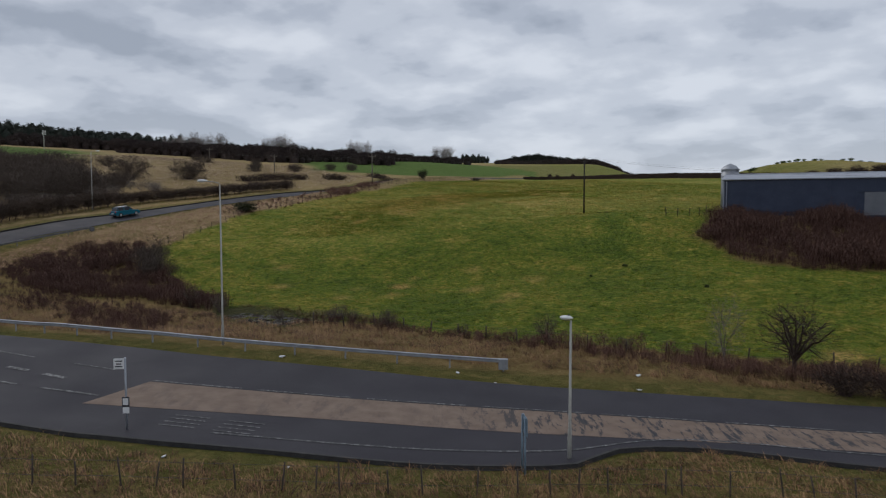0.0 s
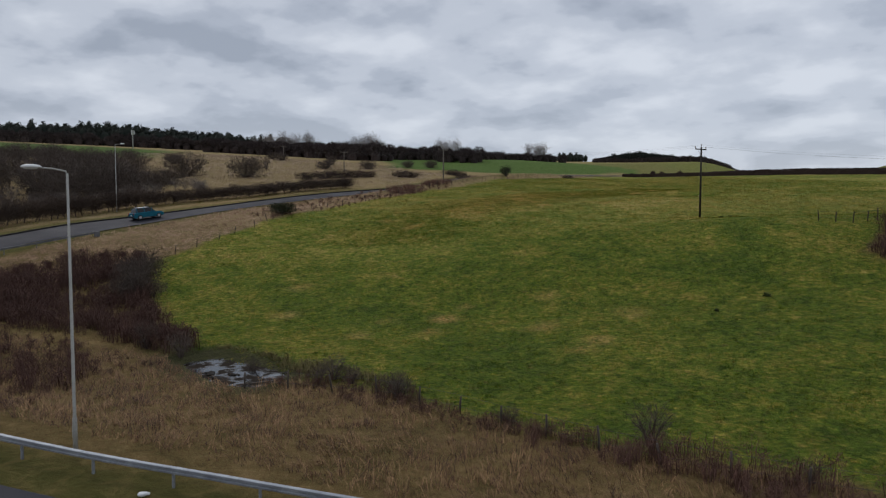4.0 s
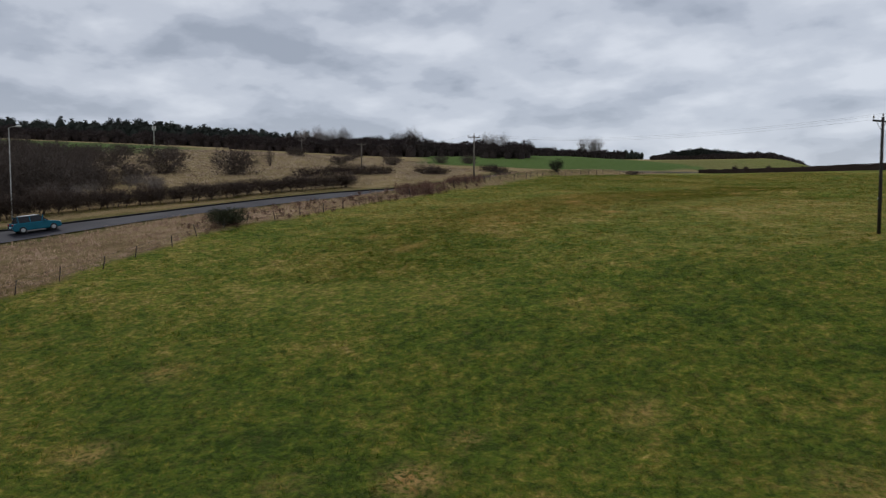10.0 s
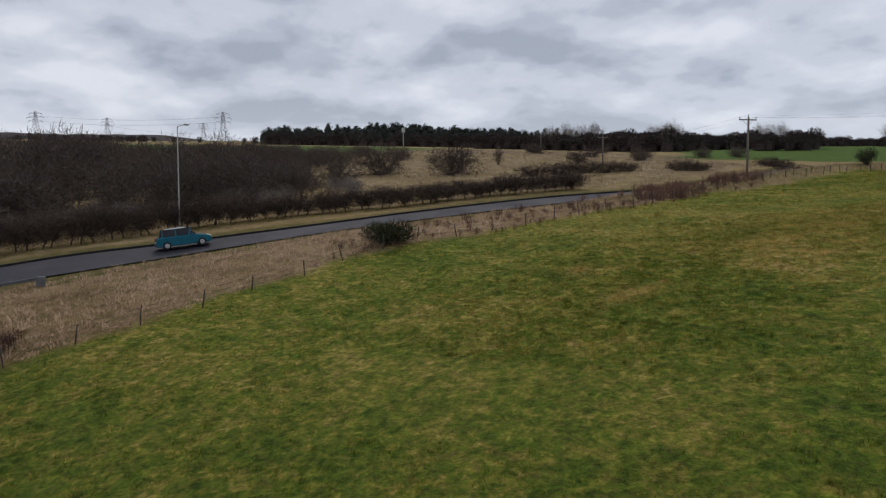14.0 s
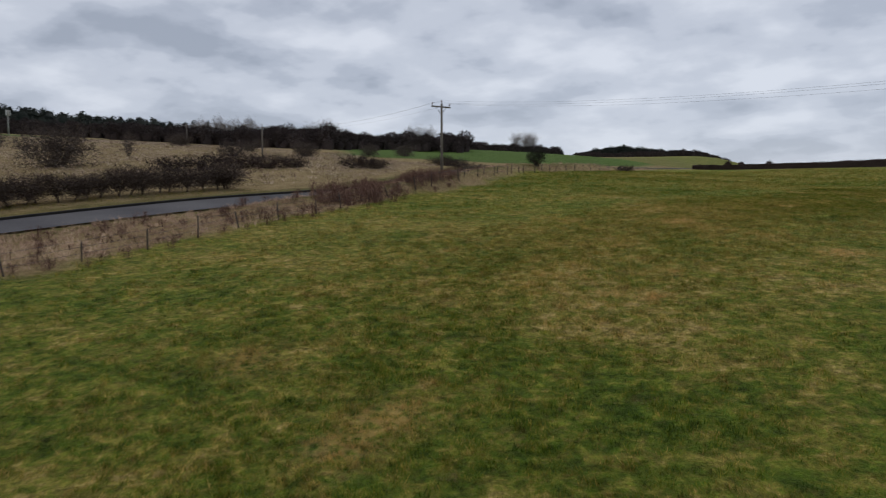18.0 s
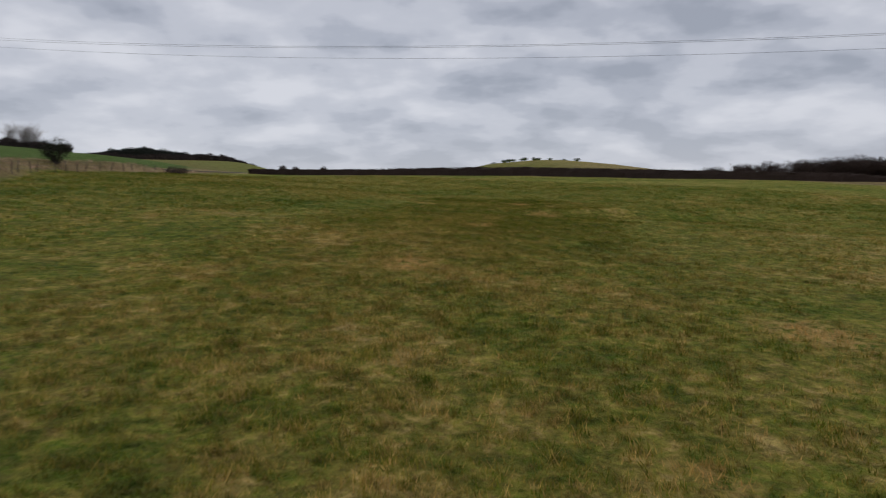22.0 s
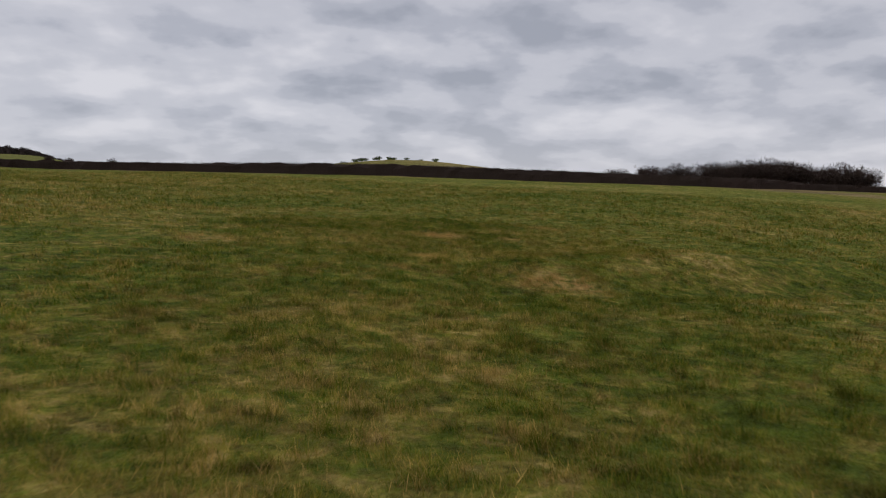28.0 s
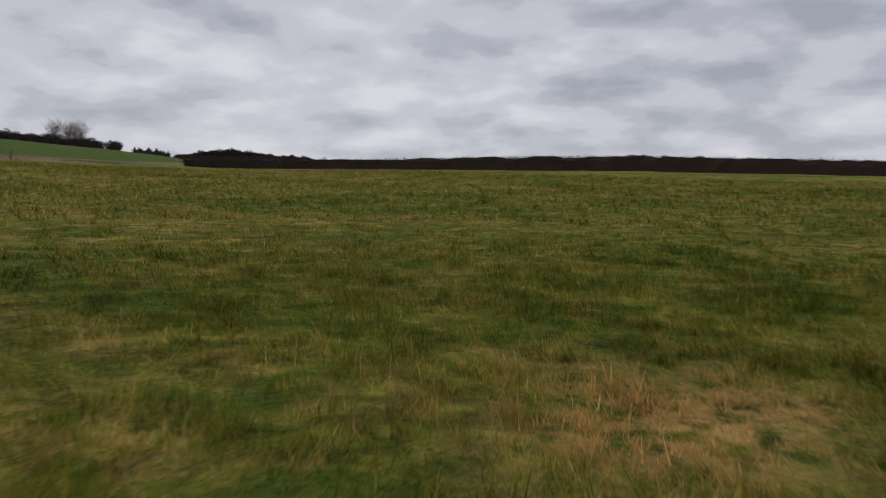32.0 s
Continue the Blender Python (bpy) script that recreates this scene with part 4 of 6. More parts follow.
# ---------------------------------------------------------------- post and wire fences
def wire_fence(line, step, label, height=1.1, wires=3, lean=4.0, seed=1, mat=post_wood, slim=1.0):
    r = random.Random(seed)
    p = curve(line, 0.5)
    s = np.r_[0, np.cumsum(np.hypot(*np.diff(p, axis=0).T))]
    t = np.arange(0, s[-1], step)
    xy = [(float(np.interp(v, s, p[:, 0])), float(np.interp(v, s, p[:, 1]))) for v in t]
    ox, oy = xy[0]
    ob = thing("wire_fence", label, "fence", "field fences", (ox, oy, 0))
    shapes = []
    for v in range(4):
        bm = tube_bm([(0, 0, -0.3), (0.01, 0, height * 0.6), (0.02 * v - 0.03, 0.01, height)], [0.055 - 0.004 * v, 0.052, 0.046], 7)
        me = bpy.data.meshes.new("post")
        bm.to_mesh(me)
        bm.free()
        me.materials.append(mat)
        shapes.append(me)
    tops = []
    for k, (x, y) in enumerate(xy):
        o = new("post", shapes[k % 4])
        o.parent = ob
        z = gz(x, y)
        o.matrix_basis = pose(x - ox + (1 - slim) * r.uniform(-1.2, 1.2), y - oy, z, r.gauss(0, lean), r.gauss(0, lean), r.uniform(0, 360)) @ Matrix.Diagonal((slim, slim, r.uniform(0.85, 1.1), 1))
        tops.append((x - ox, y - oy, z))
    for w in range(wires):
        h = height * (0.35 + 0.55 * w / max(1, wires - 1))
        part("wire", tube_bm([(a, b, c + h) for a, b, c in tops], [0.006] * len(tops), 4, False), cable_mat, ob)
    return ob


wire_fence([(-37.8, 86.9), (-37.4, 92.2), (-35.4, 97.8), (-34.2, 101.6), (-33.2, 106), (-32.2, 111.6), (-28.8, 119.8), (-22.4, 137.0), (-16.9, 153.1), (-12.6, 172.4), (-9.2, 186), (-2, 203), (10, 222)], 3.2, "old post and wire fence along the dry verge", 1.0, 3, 6, seed=5, slim=0.75)
wire_fence([(-17, 23.2), (-10.2, 23.6), (0, 23.6), (12, 24.2), (26, 22.8)], 1.35, "row of thin old fence posts in rough grass", 1.0, 2, 4, seed=8, slim=0.6)
wire_fence([(-13, 58.2), (-3.6, 57.0), (5.3, 51.3), (11.1, 48.6), (17.5, 47.2), (34, 44)], 2.6, "old post and wire fence along the foot of the pasture", 1.05, 2, 5, seed=9)
wire_fence([(30, 97.5), (33.5, 96.6), (36.5, 98.5)], 1.5, "short post fence by the bramble bank", 1.1, 2, 3, seed=10)
wire_fence([(102.6, 163.6), (110, 159.6), (124, 152)], 3.5, "post and wire fence before the bale stack", 1.1, 2, 2, seed=12)

# ---------------------------------------------------------------- farm sheds, silo
def shed(x, y, z, turn, length, width, eave, ridge, label, door_at=None, wall=shed_wall):
    """A long portal shed: corner at the origin, front wall along local +x, depth along +y."""
    ob = thing("farm_shed", label, "shed", "farm sheds", (x, y, z), turn)
    t = 0.12
    part("front_wall", box_bm(length, t, eave + 1.0, length / 2, t / 2, eave / 2 - 0.5), wall, ob)
    part("back_wall", box_bm(length, t, eave + 1.0, length / 2, width - t / 2, eave / 2 - 0.5), wall, ob)
    for gx_ in (t / 2, length - t / 2):
        bm = polygon_bm([(0.13, -1.0), (width - 0.13, -1.0), (width - 0.13, eave), (width / 2, ridge - 0.03), (0.13, eave)], t)
        bmesh.ops.transform(bm, matrix=Matrix.Translation((gx_, 0, 0)) @ Matrix.Rotation(radians(90), 4, "Z"), verts=bm.verts[:])
        part("gable_wall", bm, wall, ob)
    # vertical ribs of the cladding, one strip each
    ribs = bmesh.new()
    for k in range(int(length / 0.5)):
        bmesh.ops.create_cube(ribs, size=1.0, matrix=Matrix.Translation((0.4 + 0.5 * k, -0.012, eave / 2 + 0.1)) @ Matrix.Diagonal((0.07, 0.03, eave - 0.3, 1)))
    part("cladding_ribs", ribs, wall, ob)
    slope = math.atan2(ridge - eave, width / 2)
    run = math.hypot(ridge - eave, width / 2) + 0.3
    for sgn, yy in ((1, width / 2 - math.cos(slope) * run / 2 + 0.02), (-1, width / 2 + math.cos(slope) * run / 2 - 0.02)):
        roof = part("roof_slope", box_bm(length + 0.6, run, 0.07, length / 2, yy, ridge - math.sin(slope) * run / 2 + 0.06, 0.0, Matrix.Rotation(sgn * slope, 4, "X")), shed_roof, ob)
    part("ridge_cap", tube_bm([(-0.3, width / 2, ridge + 0.09), (length + 0.3, width / 2, ridge + 0.09)], [0.16, 0.16], 6), shed_roof, ob)
    part("gutter", tube_bm([(-0.3, -0.16, eave - 0.02), (length + 0.3, -0.16, eave - 0.02)], [0.07, 0.07], 8), shed_roof, ob)
    part("corner_trim", box_bm(0.16, 0.05, eave, -0.02, -0.03, eave / 2), shed_roof, ob, "pale corner trim")
    part("downpipe", tube_bm([(0.35, -0.1, 0), (0.35, -0.1, eave - 0.05)], [0.05, 0.05], 8), shed_roof, ob)
    if door_at is not None:
        d = part("sliding_door", box_bm(5.6, 0.08, eave * 0.62, door_at, -0.08, eave * 0.31, 0.01), shed_door, ob, "pale grey sliding door")
        part("track", box_bm(7.4, 0.1, 0.12, door_at, -0.1, eave * 0.64), wall, d)
        for o in (-1.4, 1.4):
            part("seam", box_bm(0.06, 0.03, eave * 0.6, door_at + o, -0.13, eave * 0.31), shed_door, d)
    return ob


sz = 7.2
shed(38.0, 98.2, sz, -24.0, 46.0, 16.0, 4.75, 5.65, "long dark blue clad farm shed with a pale grey roof", 19.5)
shed(68.0, 109.0, 7.8, -24.0, 30.0, 14.0, 5.2, 7.4, "second farm shed with a pale roof behind the blue one")
sl = thing("feed_silo", "small galvanised silo with a domed cap behind the shed", "silo", at=(45.6, 116.2, gz(45.6, 116.2)))
part("drum", tube_bm([(0, 0, -0.2), (0, 0, 6.1)], [1.35, 1.35], 28), steel, sl)
part("dome", tube_bm([(0, 0, 6.1), (0, 0, 6.18), (0, 0, 6.7), (0, 0, 7.0), (0, 0, 7.12)], [1.45, 1.42, 0.95, 0.4, 0.12], 28), steel, sl)
for k in range(7):
    part("hoop", tube_bm([(0, 0, 0.5 + 0.9 * k), (0, 0, 0.58 + 0.9 * k)], [1.385, 1.385], 28, False), steel, sl)

# ---------------------------------------------------------------- wrapped bales
random.seed(21)
bale_meshes = []
for v in range(3):
    bm = bmesh.new()
    bmesh.ops.create_cone(bm, segments=20, radius1=0.60, radius2=0.60, depth=1.22, cap_ends=True, matrix=Matrix.Rotation(radians(90), 4, "X"))
    bmesh.ops.bevel(bm, geom=[e for e in bm.edges if abs(abs(e.verts[0].co.y) - 0.61) < 0.01 and abs(abs(e.verts[1].co.y) - 0.61) < 0.01], offset=0.27, segments=4, affect="EDGES", profile=0.5)
    for w in bm.verts:
        w.co += 0.035 * Vector(noise.noise_vector(w.co * 2.3 + Vector((v * 7, 0, 0))))
    for f in bm.faces:
        f.smooth = True
    me = bpy.data.meshes.new("bale")
    bm.to_mesh(me)
    bm.free()
    me.materials.append(bale_wrap)
    bale_meshes.append(me)
bd = Vector((0.87, -0.49))
for row in range(2):
    for layer in range(3):
        for k in range(15 - layer):
            q = Vector((103.1, 164.7)) + bd * (1.36 * k + 1.15 * layer) + Vector((0.49, 0.87)) * (1.28 * row)
            o = new("silage_bale", bale_meshes[(k + layer) % 3])
            o.matrix_basis = pose(q.x, q.y, gz(104.0, 162.5) + 0.50 + 0.90 * layer, 0, 0, 61 + random.gauss(0, 3)) @ Matrix.Diagonal((1.05, 1.12, 0.86, 1)) @ Matrix.Rotation(random.uniform(0, 6.28), 4, "Y")
            tagged(o, "round silage bale wrapped in black plastic in a stack", "bale", "stacked silage bales")
cl = thing("silage_clamp", "long covered clamp under pale sheeting beyond the bales", "silage clamp", at=(116, 158.5, gz(116, 158.5)), turn=-29)
part("wall", box_bm(30, 0.3, 1.5, 15, -2.2, 0.6, 0.03), shed_door, cl)
bm = bmesh.new()
bmesh.ops.create_grid(bm, x_segments=40, y_segments=14, size=1.0)
for v in bm.verts:
    v.co = Vector((15 + 15 * v.co.x, 3.0 * v.co.y, 1.3 + 1.0 * (1 - v.co.y**2) + 0.08 * noise.noise(v.co * 9)))
part("cover_sheet", bm, net_mat, cl, "pale weathered cover sheet")
for k in range(14):
    part("tyre_weight", tube_bm([(1.5 + 2.0 * k, -1.6, 1.95), (1.5 + 2.0 * k, -1.6, 2.12)], [0.33, 0.33], 12), tyre_mat, cl)


# ---------------------------------------------------------------- bare shrubs and trees
def limbs(rs, h, spread, stems, trunk_h=0.0, r0=0.05):
    """Branch lines of a bare bush or tree: a list of (points, radius at foot, radius at tip), and twig lines."""
    lines, tips = [], []
    if trunk_h > 0:
        top = np.array([rs.normal(0, 0.06) * h, rs.normal(0, 0.06) * h, trunk_h])
        lines.append((np.array([[0, 0, -0.25], top * [0.4, 0.4, 0.5], top]), r0 * 1.6, r0 * 1.1))
    for k in range(stems):
        a = 6.283 * (k + rs.rand() * 0.8) / stems
        foot = lines[0][0][-1] * (0.75 + 0.25 * rs.rand()) if trunk_h > 0 else np.array([np.cos(a), np.sin(a), 0]) * spread * 0.15 * rs.rand() - [0, 0, 0.2]
        out = spread * (0.35 + 0.65 * rs.rand())
        hh = (h - foot[2]) * (0.7 + 0.3 * rs.rand()) * (1.0 - 0.25 * out / spread)
        t = np.linspace(0, 1, 5)[:, None]
        p = foot + np.concatenate([np.cos(a) * out * t**1.2, np.sin(a) * out * t**1.2, hh * t**0.85], 1) + rs.normal(0, 0.04 * h, (5, 3)) * t
        lines.append((p, r0, r0 * 0.25))
        for b in range(5):
            i = rs.randint(1, 5)
            q0 = p[i] * 0.5 + p[i - 1] * 0.5
            d = rs.normal(0, 1, 3) * [1, 1, 0.6] + [np.cos(a) * 0.7, np.sin(a) * 0.7, 0.55]
            d = d / np.linalg.norm(d) * h * (0.16 + 0.16 * rs.rand())
            q = q0 + d * np.linspace(0, 1, 4)[:, None] + rs.normal(0, 0.015 * h, (4, 3)) * np.linspace(0, 1, 4)[:, None]
            lines.append((q, r0 * 0.4, r0 * 0.12))
            tips.append(q)
        tips.append(p[1:])
    return lines, tips


def limb_mesh(lines):
    verts, tris, n = [], [], 0
    for p, ra, rb in lines:
        m = len(p)
        r = np.linspace(ra, rb, m)
        for k in range(m):
            d = p[min(k + 1, m - 1)] - p[max(k - 1, 0)]
            d = d / (np.linalg.norm(d) + 1e-9)
            s = np.cross(d, [0.3, 0.2, 1.0] if abs(d[2]) < 0.9 else [1.0, 0.1, 0.2])
            s = s / np.linalg.norm(s)
            u = np.cross(d, s)
            for a in (0, 2.094, 4.189):
                verts.append(p[k] + r[k] * (np.cos(a) * s + np.sin(a) * u))
        for k in range(m - 1):
            for c in range(3):
                i, j = n + 3 * k + c, n + 3 * k + (c + 1) % 3
                tris += [(i, j, j + 3), (i, j + 3, i + 3)]
        n += 3 * m
    return np.array(verts), np.array(tris)


def twig_mesh(rs, h, spread, count, length, width, foot=0.12, tips=None, boxy=0.0):
    """Fine twigs: slender blades that fill a lumpy ovoid crown and grow outwards and up."""
    p = rs.normal(0, 1, (count, 3))
    p = p / np.linalg.norm(p, axis=1, keepdims=True)
    p = p / np.abs(p).max(1, keepdims=True) ** boxy
    lump = 1 + 0.20 * np.sin(3.1 * p[:, :1] + 5 * rs.rand()) * np.cos(4.3 * p[:, 1:2] + 5 * rs.rand()) + 0.14 * np.sin(7 * p[:, 2:] + 6 * p[:, :1])
    half = h * (1 - foot) / 2
    b = p * lump * rs.rand(count, 1) ** 0.45 * [spread, spread, half] * 0.95 + [0, 0, h * foot + half]
    if tips is not None:
        src = np.concatenate(tips)
        k = rs.rand(count) < 0.35
        b[k] = src[rs.randint(0, len(src), k.sum())] + rs.normal(0, length * 0.4, (k.sum(), 3))
    d = p * 0.7 + rs.normal(0, 0.6, (count, 3)) + [0, 0, 0.45]
    d = d / np.linalg.norm(d, axis=1, keepdims=True) * (length * (0.5 + rs.rand(count, 1)))
    s = np.cross(d, rs.normal(0, 1, (count, 3)))
    s = s / np.linalg.norm(s, axis=1, keepdims=True) * width
    v = np.stack([b - s, b + s, b + d], 1).reshape(-1, 3)
    v[:, 2] = np.maximum(v[:, 2], 0.02)
    return v, np.arange(3 * count).reshape(-1, 3)


def bare_bush(seed, h, spread, stems, twigs, length, width, mat, label, group="", category="bush", trunk_h=0.0, r0=0.05, name="bush", stem_mat=None, boxy=0.0):
    rs = np.random.RandomState(seed)
    ob = thing(name, label, category, group)
    lines, tips = limbs(rs, h, spread, stems, trunk_h, r0)
    quick_mesh("trunk" if trunk_h > 0 else "branch_frame", *limb_mesh(lines), stem_mat or mat, ob)
    quick_mesh("crown", *twig_mesh(rs, h, spread, twigs, length, width, trunk_h * 0.8 / h if trunk_h else 0.05, tips, boxy), mat, ob)
    return ob


def put(ob, x, y, turn=0.0, s=1.0, sz_=None, sink=0.0):
    ob.matrix_basis = pose(x, y, gz(x, y) - sink, 0, 0, turn) @ Matrix.Diagonal((s, s, sz_ or s, 1))
    return ob


def put_copy(ob, x, y, turn, s, sz_=None, sink=0.0):
    c = copy_thing(ob, pose(0, 0, 0))
    return put(c, x, y, turn, s, sz_, sink)


rng = np.random.RandomState(77)
# hawthorn hedge along the far verge of the upper road
hedge_kinds = [bare_bush(100 + k, 2.6, 1.65, 6, 1700, 0.40, 0.020, thorn_mat, "bare brown hawthorn in a roadside hedge", "roadside hawthorn hedge", "hawthorn", 0.55, 0.06, "hawthorn", None, 0.8) for k in range(4)]
line = curve([(-71.0, 94), (-66.0, 102), (-62.4, 108.6), (-58.8, 115.2), (-55.2, 121.7), (-50.8, 128.7), (-45.6, 135.4), (-39, 144.2), (-34.5, 150)], 0.95)
for k, (x, y) in enumerate(line):
    h = (1.0 - 0.28 * float(smooth(y, 114, 124))) * (1 + 0.13 * rng.randn())
    if k < 4:
        put(hedge_kinds[k], x, y, rng.rand() * 360, 1.0, h)
    else:
        put_copy(hedge_kinds[k % 4], x + 0.25 * rng.randn(), y + 0.25 * rng.randn(), rng.rand() * 360, 1.0, h)

# single bushes on the dry hillside and by the road
big = [bare_bush(200 + k, 5.4, 4.4, 13, 7000, 0.40, 0.042, bark, "large bare brown bush in dry grass", "hillside bushes", "bush", 0, 0.07, boxy=0.85) for k in range(3)]
put(big[0], -76, 167, 20, 1.0, 1.1, 0.9)
put(big[1], -62, 168, 90, 0.92, 1.02, 0.9)
put(big[2], -97, 181, 10, 0.85, 0.95, 0.9)
for x, y, s in ((-88, 158, 0.85), (-84, 242, 0.62), (-57.5, 206, 0.55), (-46.8, 212, 0.6), (-100, 205, 0.7), (-110, 190, 0.8), (-120, 215, 0.7), (-70, 150, 0.75), (-79, 150, 0.7), (-62, 225, 0.45), (-71, 255, 0.5), (-40, 232, 0.5), (-34, 238, 0.55), (-95, 262, 0.55)):
    put_copy(big[int(abs(x)) % 3], x, y, rng.rand() * 360, s * 0.9, s * 0.95, 0.9 * s)
slim = bare_bush(230, 3.6, 0.8, 6, 700, 0.45, 0.025, bark, "slim bare bush on the dry hillside", "hillside bushes")
put(slim, -69, 195, 0)
low = [bare_bush(240 + k, 1.9, 1.9, 12, 1700, 0.42, 0.024, hedge_mat, "low dark bare bush beside the road", "low roadside bushes", boxy=0.6) for k in range(3)]
spots = [(-42.5, 172, 1.25), (-45.0, 169.0, 1.2), (-39.8, 174, 1.15), (-37.5, 176.5, 1.0), (-48, 167, 1.1), (-30.5, 181, 1.15), (-28.6, 182.5, 0.9), (-16.6, 182, 0.9), (-19.5, 196, 0.9), (-21.8, 199, 1.0), (-15.0, 187, 0.7), (7.0, 214, 0.7)]
for k, (x, y, s) in enumerate(spots):
    if k < 3:
        put(low[k], x, y, 40 * k, s * 1.15, s * 0.85, 0.3)
    else:
        put_copy(low[k % 3], x, y, rng.rand() * 360, s * 1.15, s * 0.85, 0.3)
dark_round = bare_bush(250, 2.4, 1.5, 12, 2600, 0.38, 0.016, gorse_mat, "dark rounded bush at the corner of the pasture", "", "bush", 0, 0.06, "bush", bark)
put(dark_round, -8.0, 194.6, 0)
gorse = bare_bush(251, 1.75, 1.65, 16, 5200, 0.26, 0.020, gorse_mat, "dense dark green gorse bush beside the fence", "", "gorse bush", 0, 0.05, "gorse_bush", bark)
put(gorse, -32.4, 113.1, 0, 1.12, 0.95, 0.1)

# scrub by the road foot of the pasture
haw = bare_bush(260, 4.4, 2.3, 9, 1900, 0.55, 0.011, thorn_mat, "small bare hawthorn tree with a crooked trunk in the hedge bank", "", "tree", 0.9, 0.12, "hawthorn_tree", hedge_mat)
put(haw, 22.6, 44.0, 30)
sap = bare_bush(261, 4.6, 1.3, 5, 900, 0.5, 0.007, grey_bark, "thin bare sapling in the hedge bank", "", "sapling", 0.5, 0.04, "sapling")
put(sap, 18.9, 45.4, 0)
put_copy(low[0], 23.2, 39.0, 15, 0.85)
put_copy(low[1], 25.5, 38.4, 80, 0.8)
twiggy = bare_bush(262, 1.9, 0.9, 9, 900, 0.42, 0.007, bark, "small twiggy bare bush by the field fence", "fence bushes")
put(twiggy, 8.1, 52.0, 0)
for x, y, s in ((-4.0, 57.4, 0.8), (-9.2, 59.6, 0.6), (-14.4, 62.6, 0.55), (-20.5, 64.8, 0.9), (-23.6, 66.0, 1.0), (13.5, 48.9, 0.5)):
    put_copy(twiggy, x, y, rng.rand() * 360, s, s)

# trees beyond the yard
yard = [bare_bush(270 + k, 5.0, 3.4, 12, 7600, 0.5, 0.034, hedge_mat, "bare brown tree beyond the bale yard", "yard trees", "tree", 0.8, 0.12, "tree", hedge_mat) for k in range(3)]
for k, (x, y, s) in enumerate(((101, 203, 0.6), (106, 200, 0.75), (111, 198, 0.85), (116, 195, 0.95), (121, 192.5, 1.0), (127, 190, 1.12), (131, 187, 0.95), (134.5, 185, 0.95), (138.5, 183, 1.1), (142.0, 181, 0.95), (124, 191, 1.05), (118.5, 194, 0.9), (97, 206, 0.45), (130, 188.5, 1.1))):
    if k < 3:
        put(yard[k], x, y, 60 * k, s, s * 0.98, 0.9)
    else:
        put_copy(yard[k % 3], x, y, rng.rand() * 360, s, s * 0.98, 0.9)

for x, y, s in ((33.7, 251, 0.37), (36.4, 251, 0.34), (41.5, 249, 0.37), (27.0, 247, 0.24)):
    put_copy(yard[int(x) % 3], x, y, rng.rand() * 360, s * 0.62, s, 0.3)

# tall bare poplars over the woods
pop = [bare_bush(280 + k, 14.0, 3.6, 9, 2000, 1.25, 0.030, hazed_twigs, "tall bare tree rising over the wood, paled with painted haze", "tall bare trees", "tree", 3.0, 0.20, "tree", grey_bark) for k in range(3)]
first = 0
for cx, cy, n, s0, wide in ((-151, 427, 7, 0.95, 22), (-118, 480, 7, 1.05, 20), (-62, 450, 5, 0.85, 14), (-8, 484, 4, 0.9, 7), (-172, 436, 4, 0.75, 12)):
    for k in range(n):
        x, y, s = cx + wide * (k / max(1, n - 1) - 0.5) + rng.randn(), cy + 3 * rng.randn(), s0 * (0.8 + 0.3 * rng.rand())
        if first < 3:
            put(pop[first], x, y, 0, s)
        else:
            put_copy(pop[first % 3], x, y, rng.rand() * 360, s)
        first += 1


# ---------------------------------------------------------------- thickets, brambles, woods: masses of plants
def scatter(rs, area, density, pad=0.0):
    a = np.array(area, float)
    lo, hi = a.min(0), a.max(0)
    n = int((hi - lo).prod() * density)
    p = lo + (hi - lo) * rs.rand(n, 2)
    return p[poly_dist(p[:, 0], p[:, 1], area) < -pad]


def mass(name, label, category, shapes, places, rs, scale, mat, tall=0.25, vary=0.4):
    """Many copies of some shapes in one mesh, each turned and sized."""
    vs, ts, n = [], [], 0
    z = ground_z(places[:, 0], places[:, 1])
    for k, (x, y) in enumerate(places):
        v, t = shapes[rs.randint(len(shapes))]
        a, s = rs.rand() * 6.283, scale(x, y) * (1 - vary / 2 + vary * rs.rand())
        c, d = np.cos(a) * s, np.sin(a) * s
        w = np.stack([v[:, 0] * c - v[:, 1] * d + x, v[:, 0] * d + v[:, 1] * c + y, v[:, 2] * s * (1 + tall * rs.randn() * 0.5) + z[k]], -1)
        vs.append(w)
        ts.append(t + n)
        n += len(v)
    return tagged(quick_mesh(name, np.concatenate(vs), np.concatenate(ts), mat), label, category, kind="stuff")


def shape_of(seed, h, spread, stems, twigs, length, width, trunk_h=0.0, r0=0.05):
    rs = np.random.RandomState(seed)
    lines, tips = limbs(rs, h, spread, stems, trunk_h, r0)
    v, t = limb_mesh(lines)
    w, u = twig_mesh(rs, h, spread, twigs, length, width, 0.12, tips)
    return np.concatenate([v, w]), np.concatenate([t, u + len(v)])


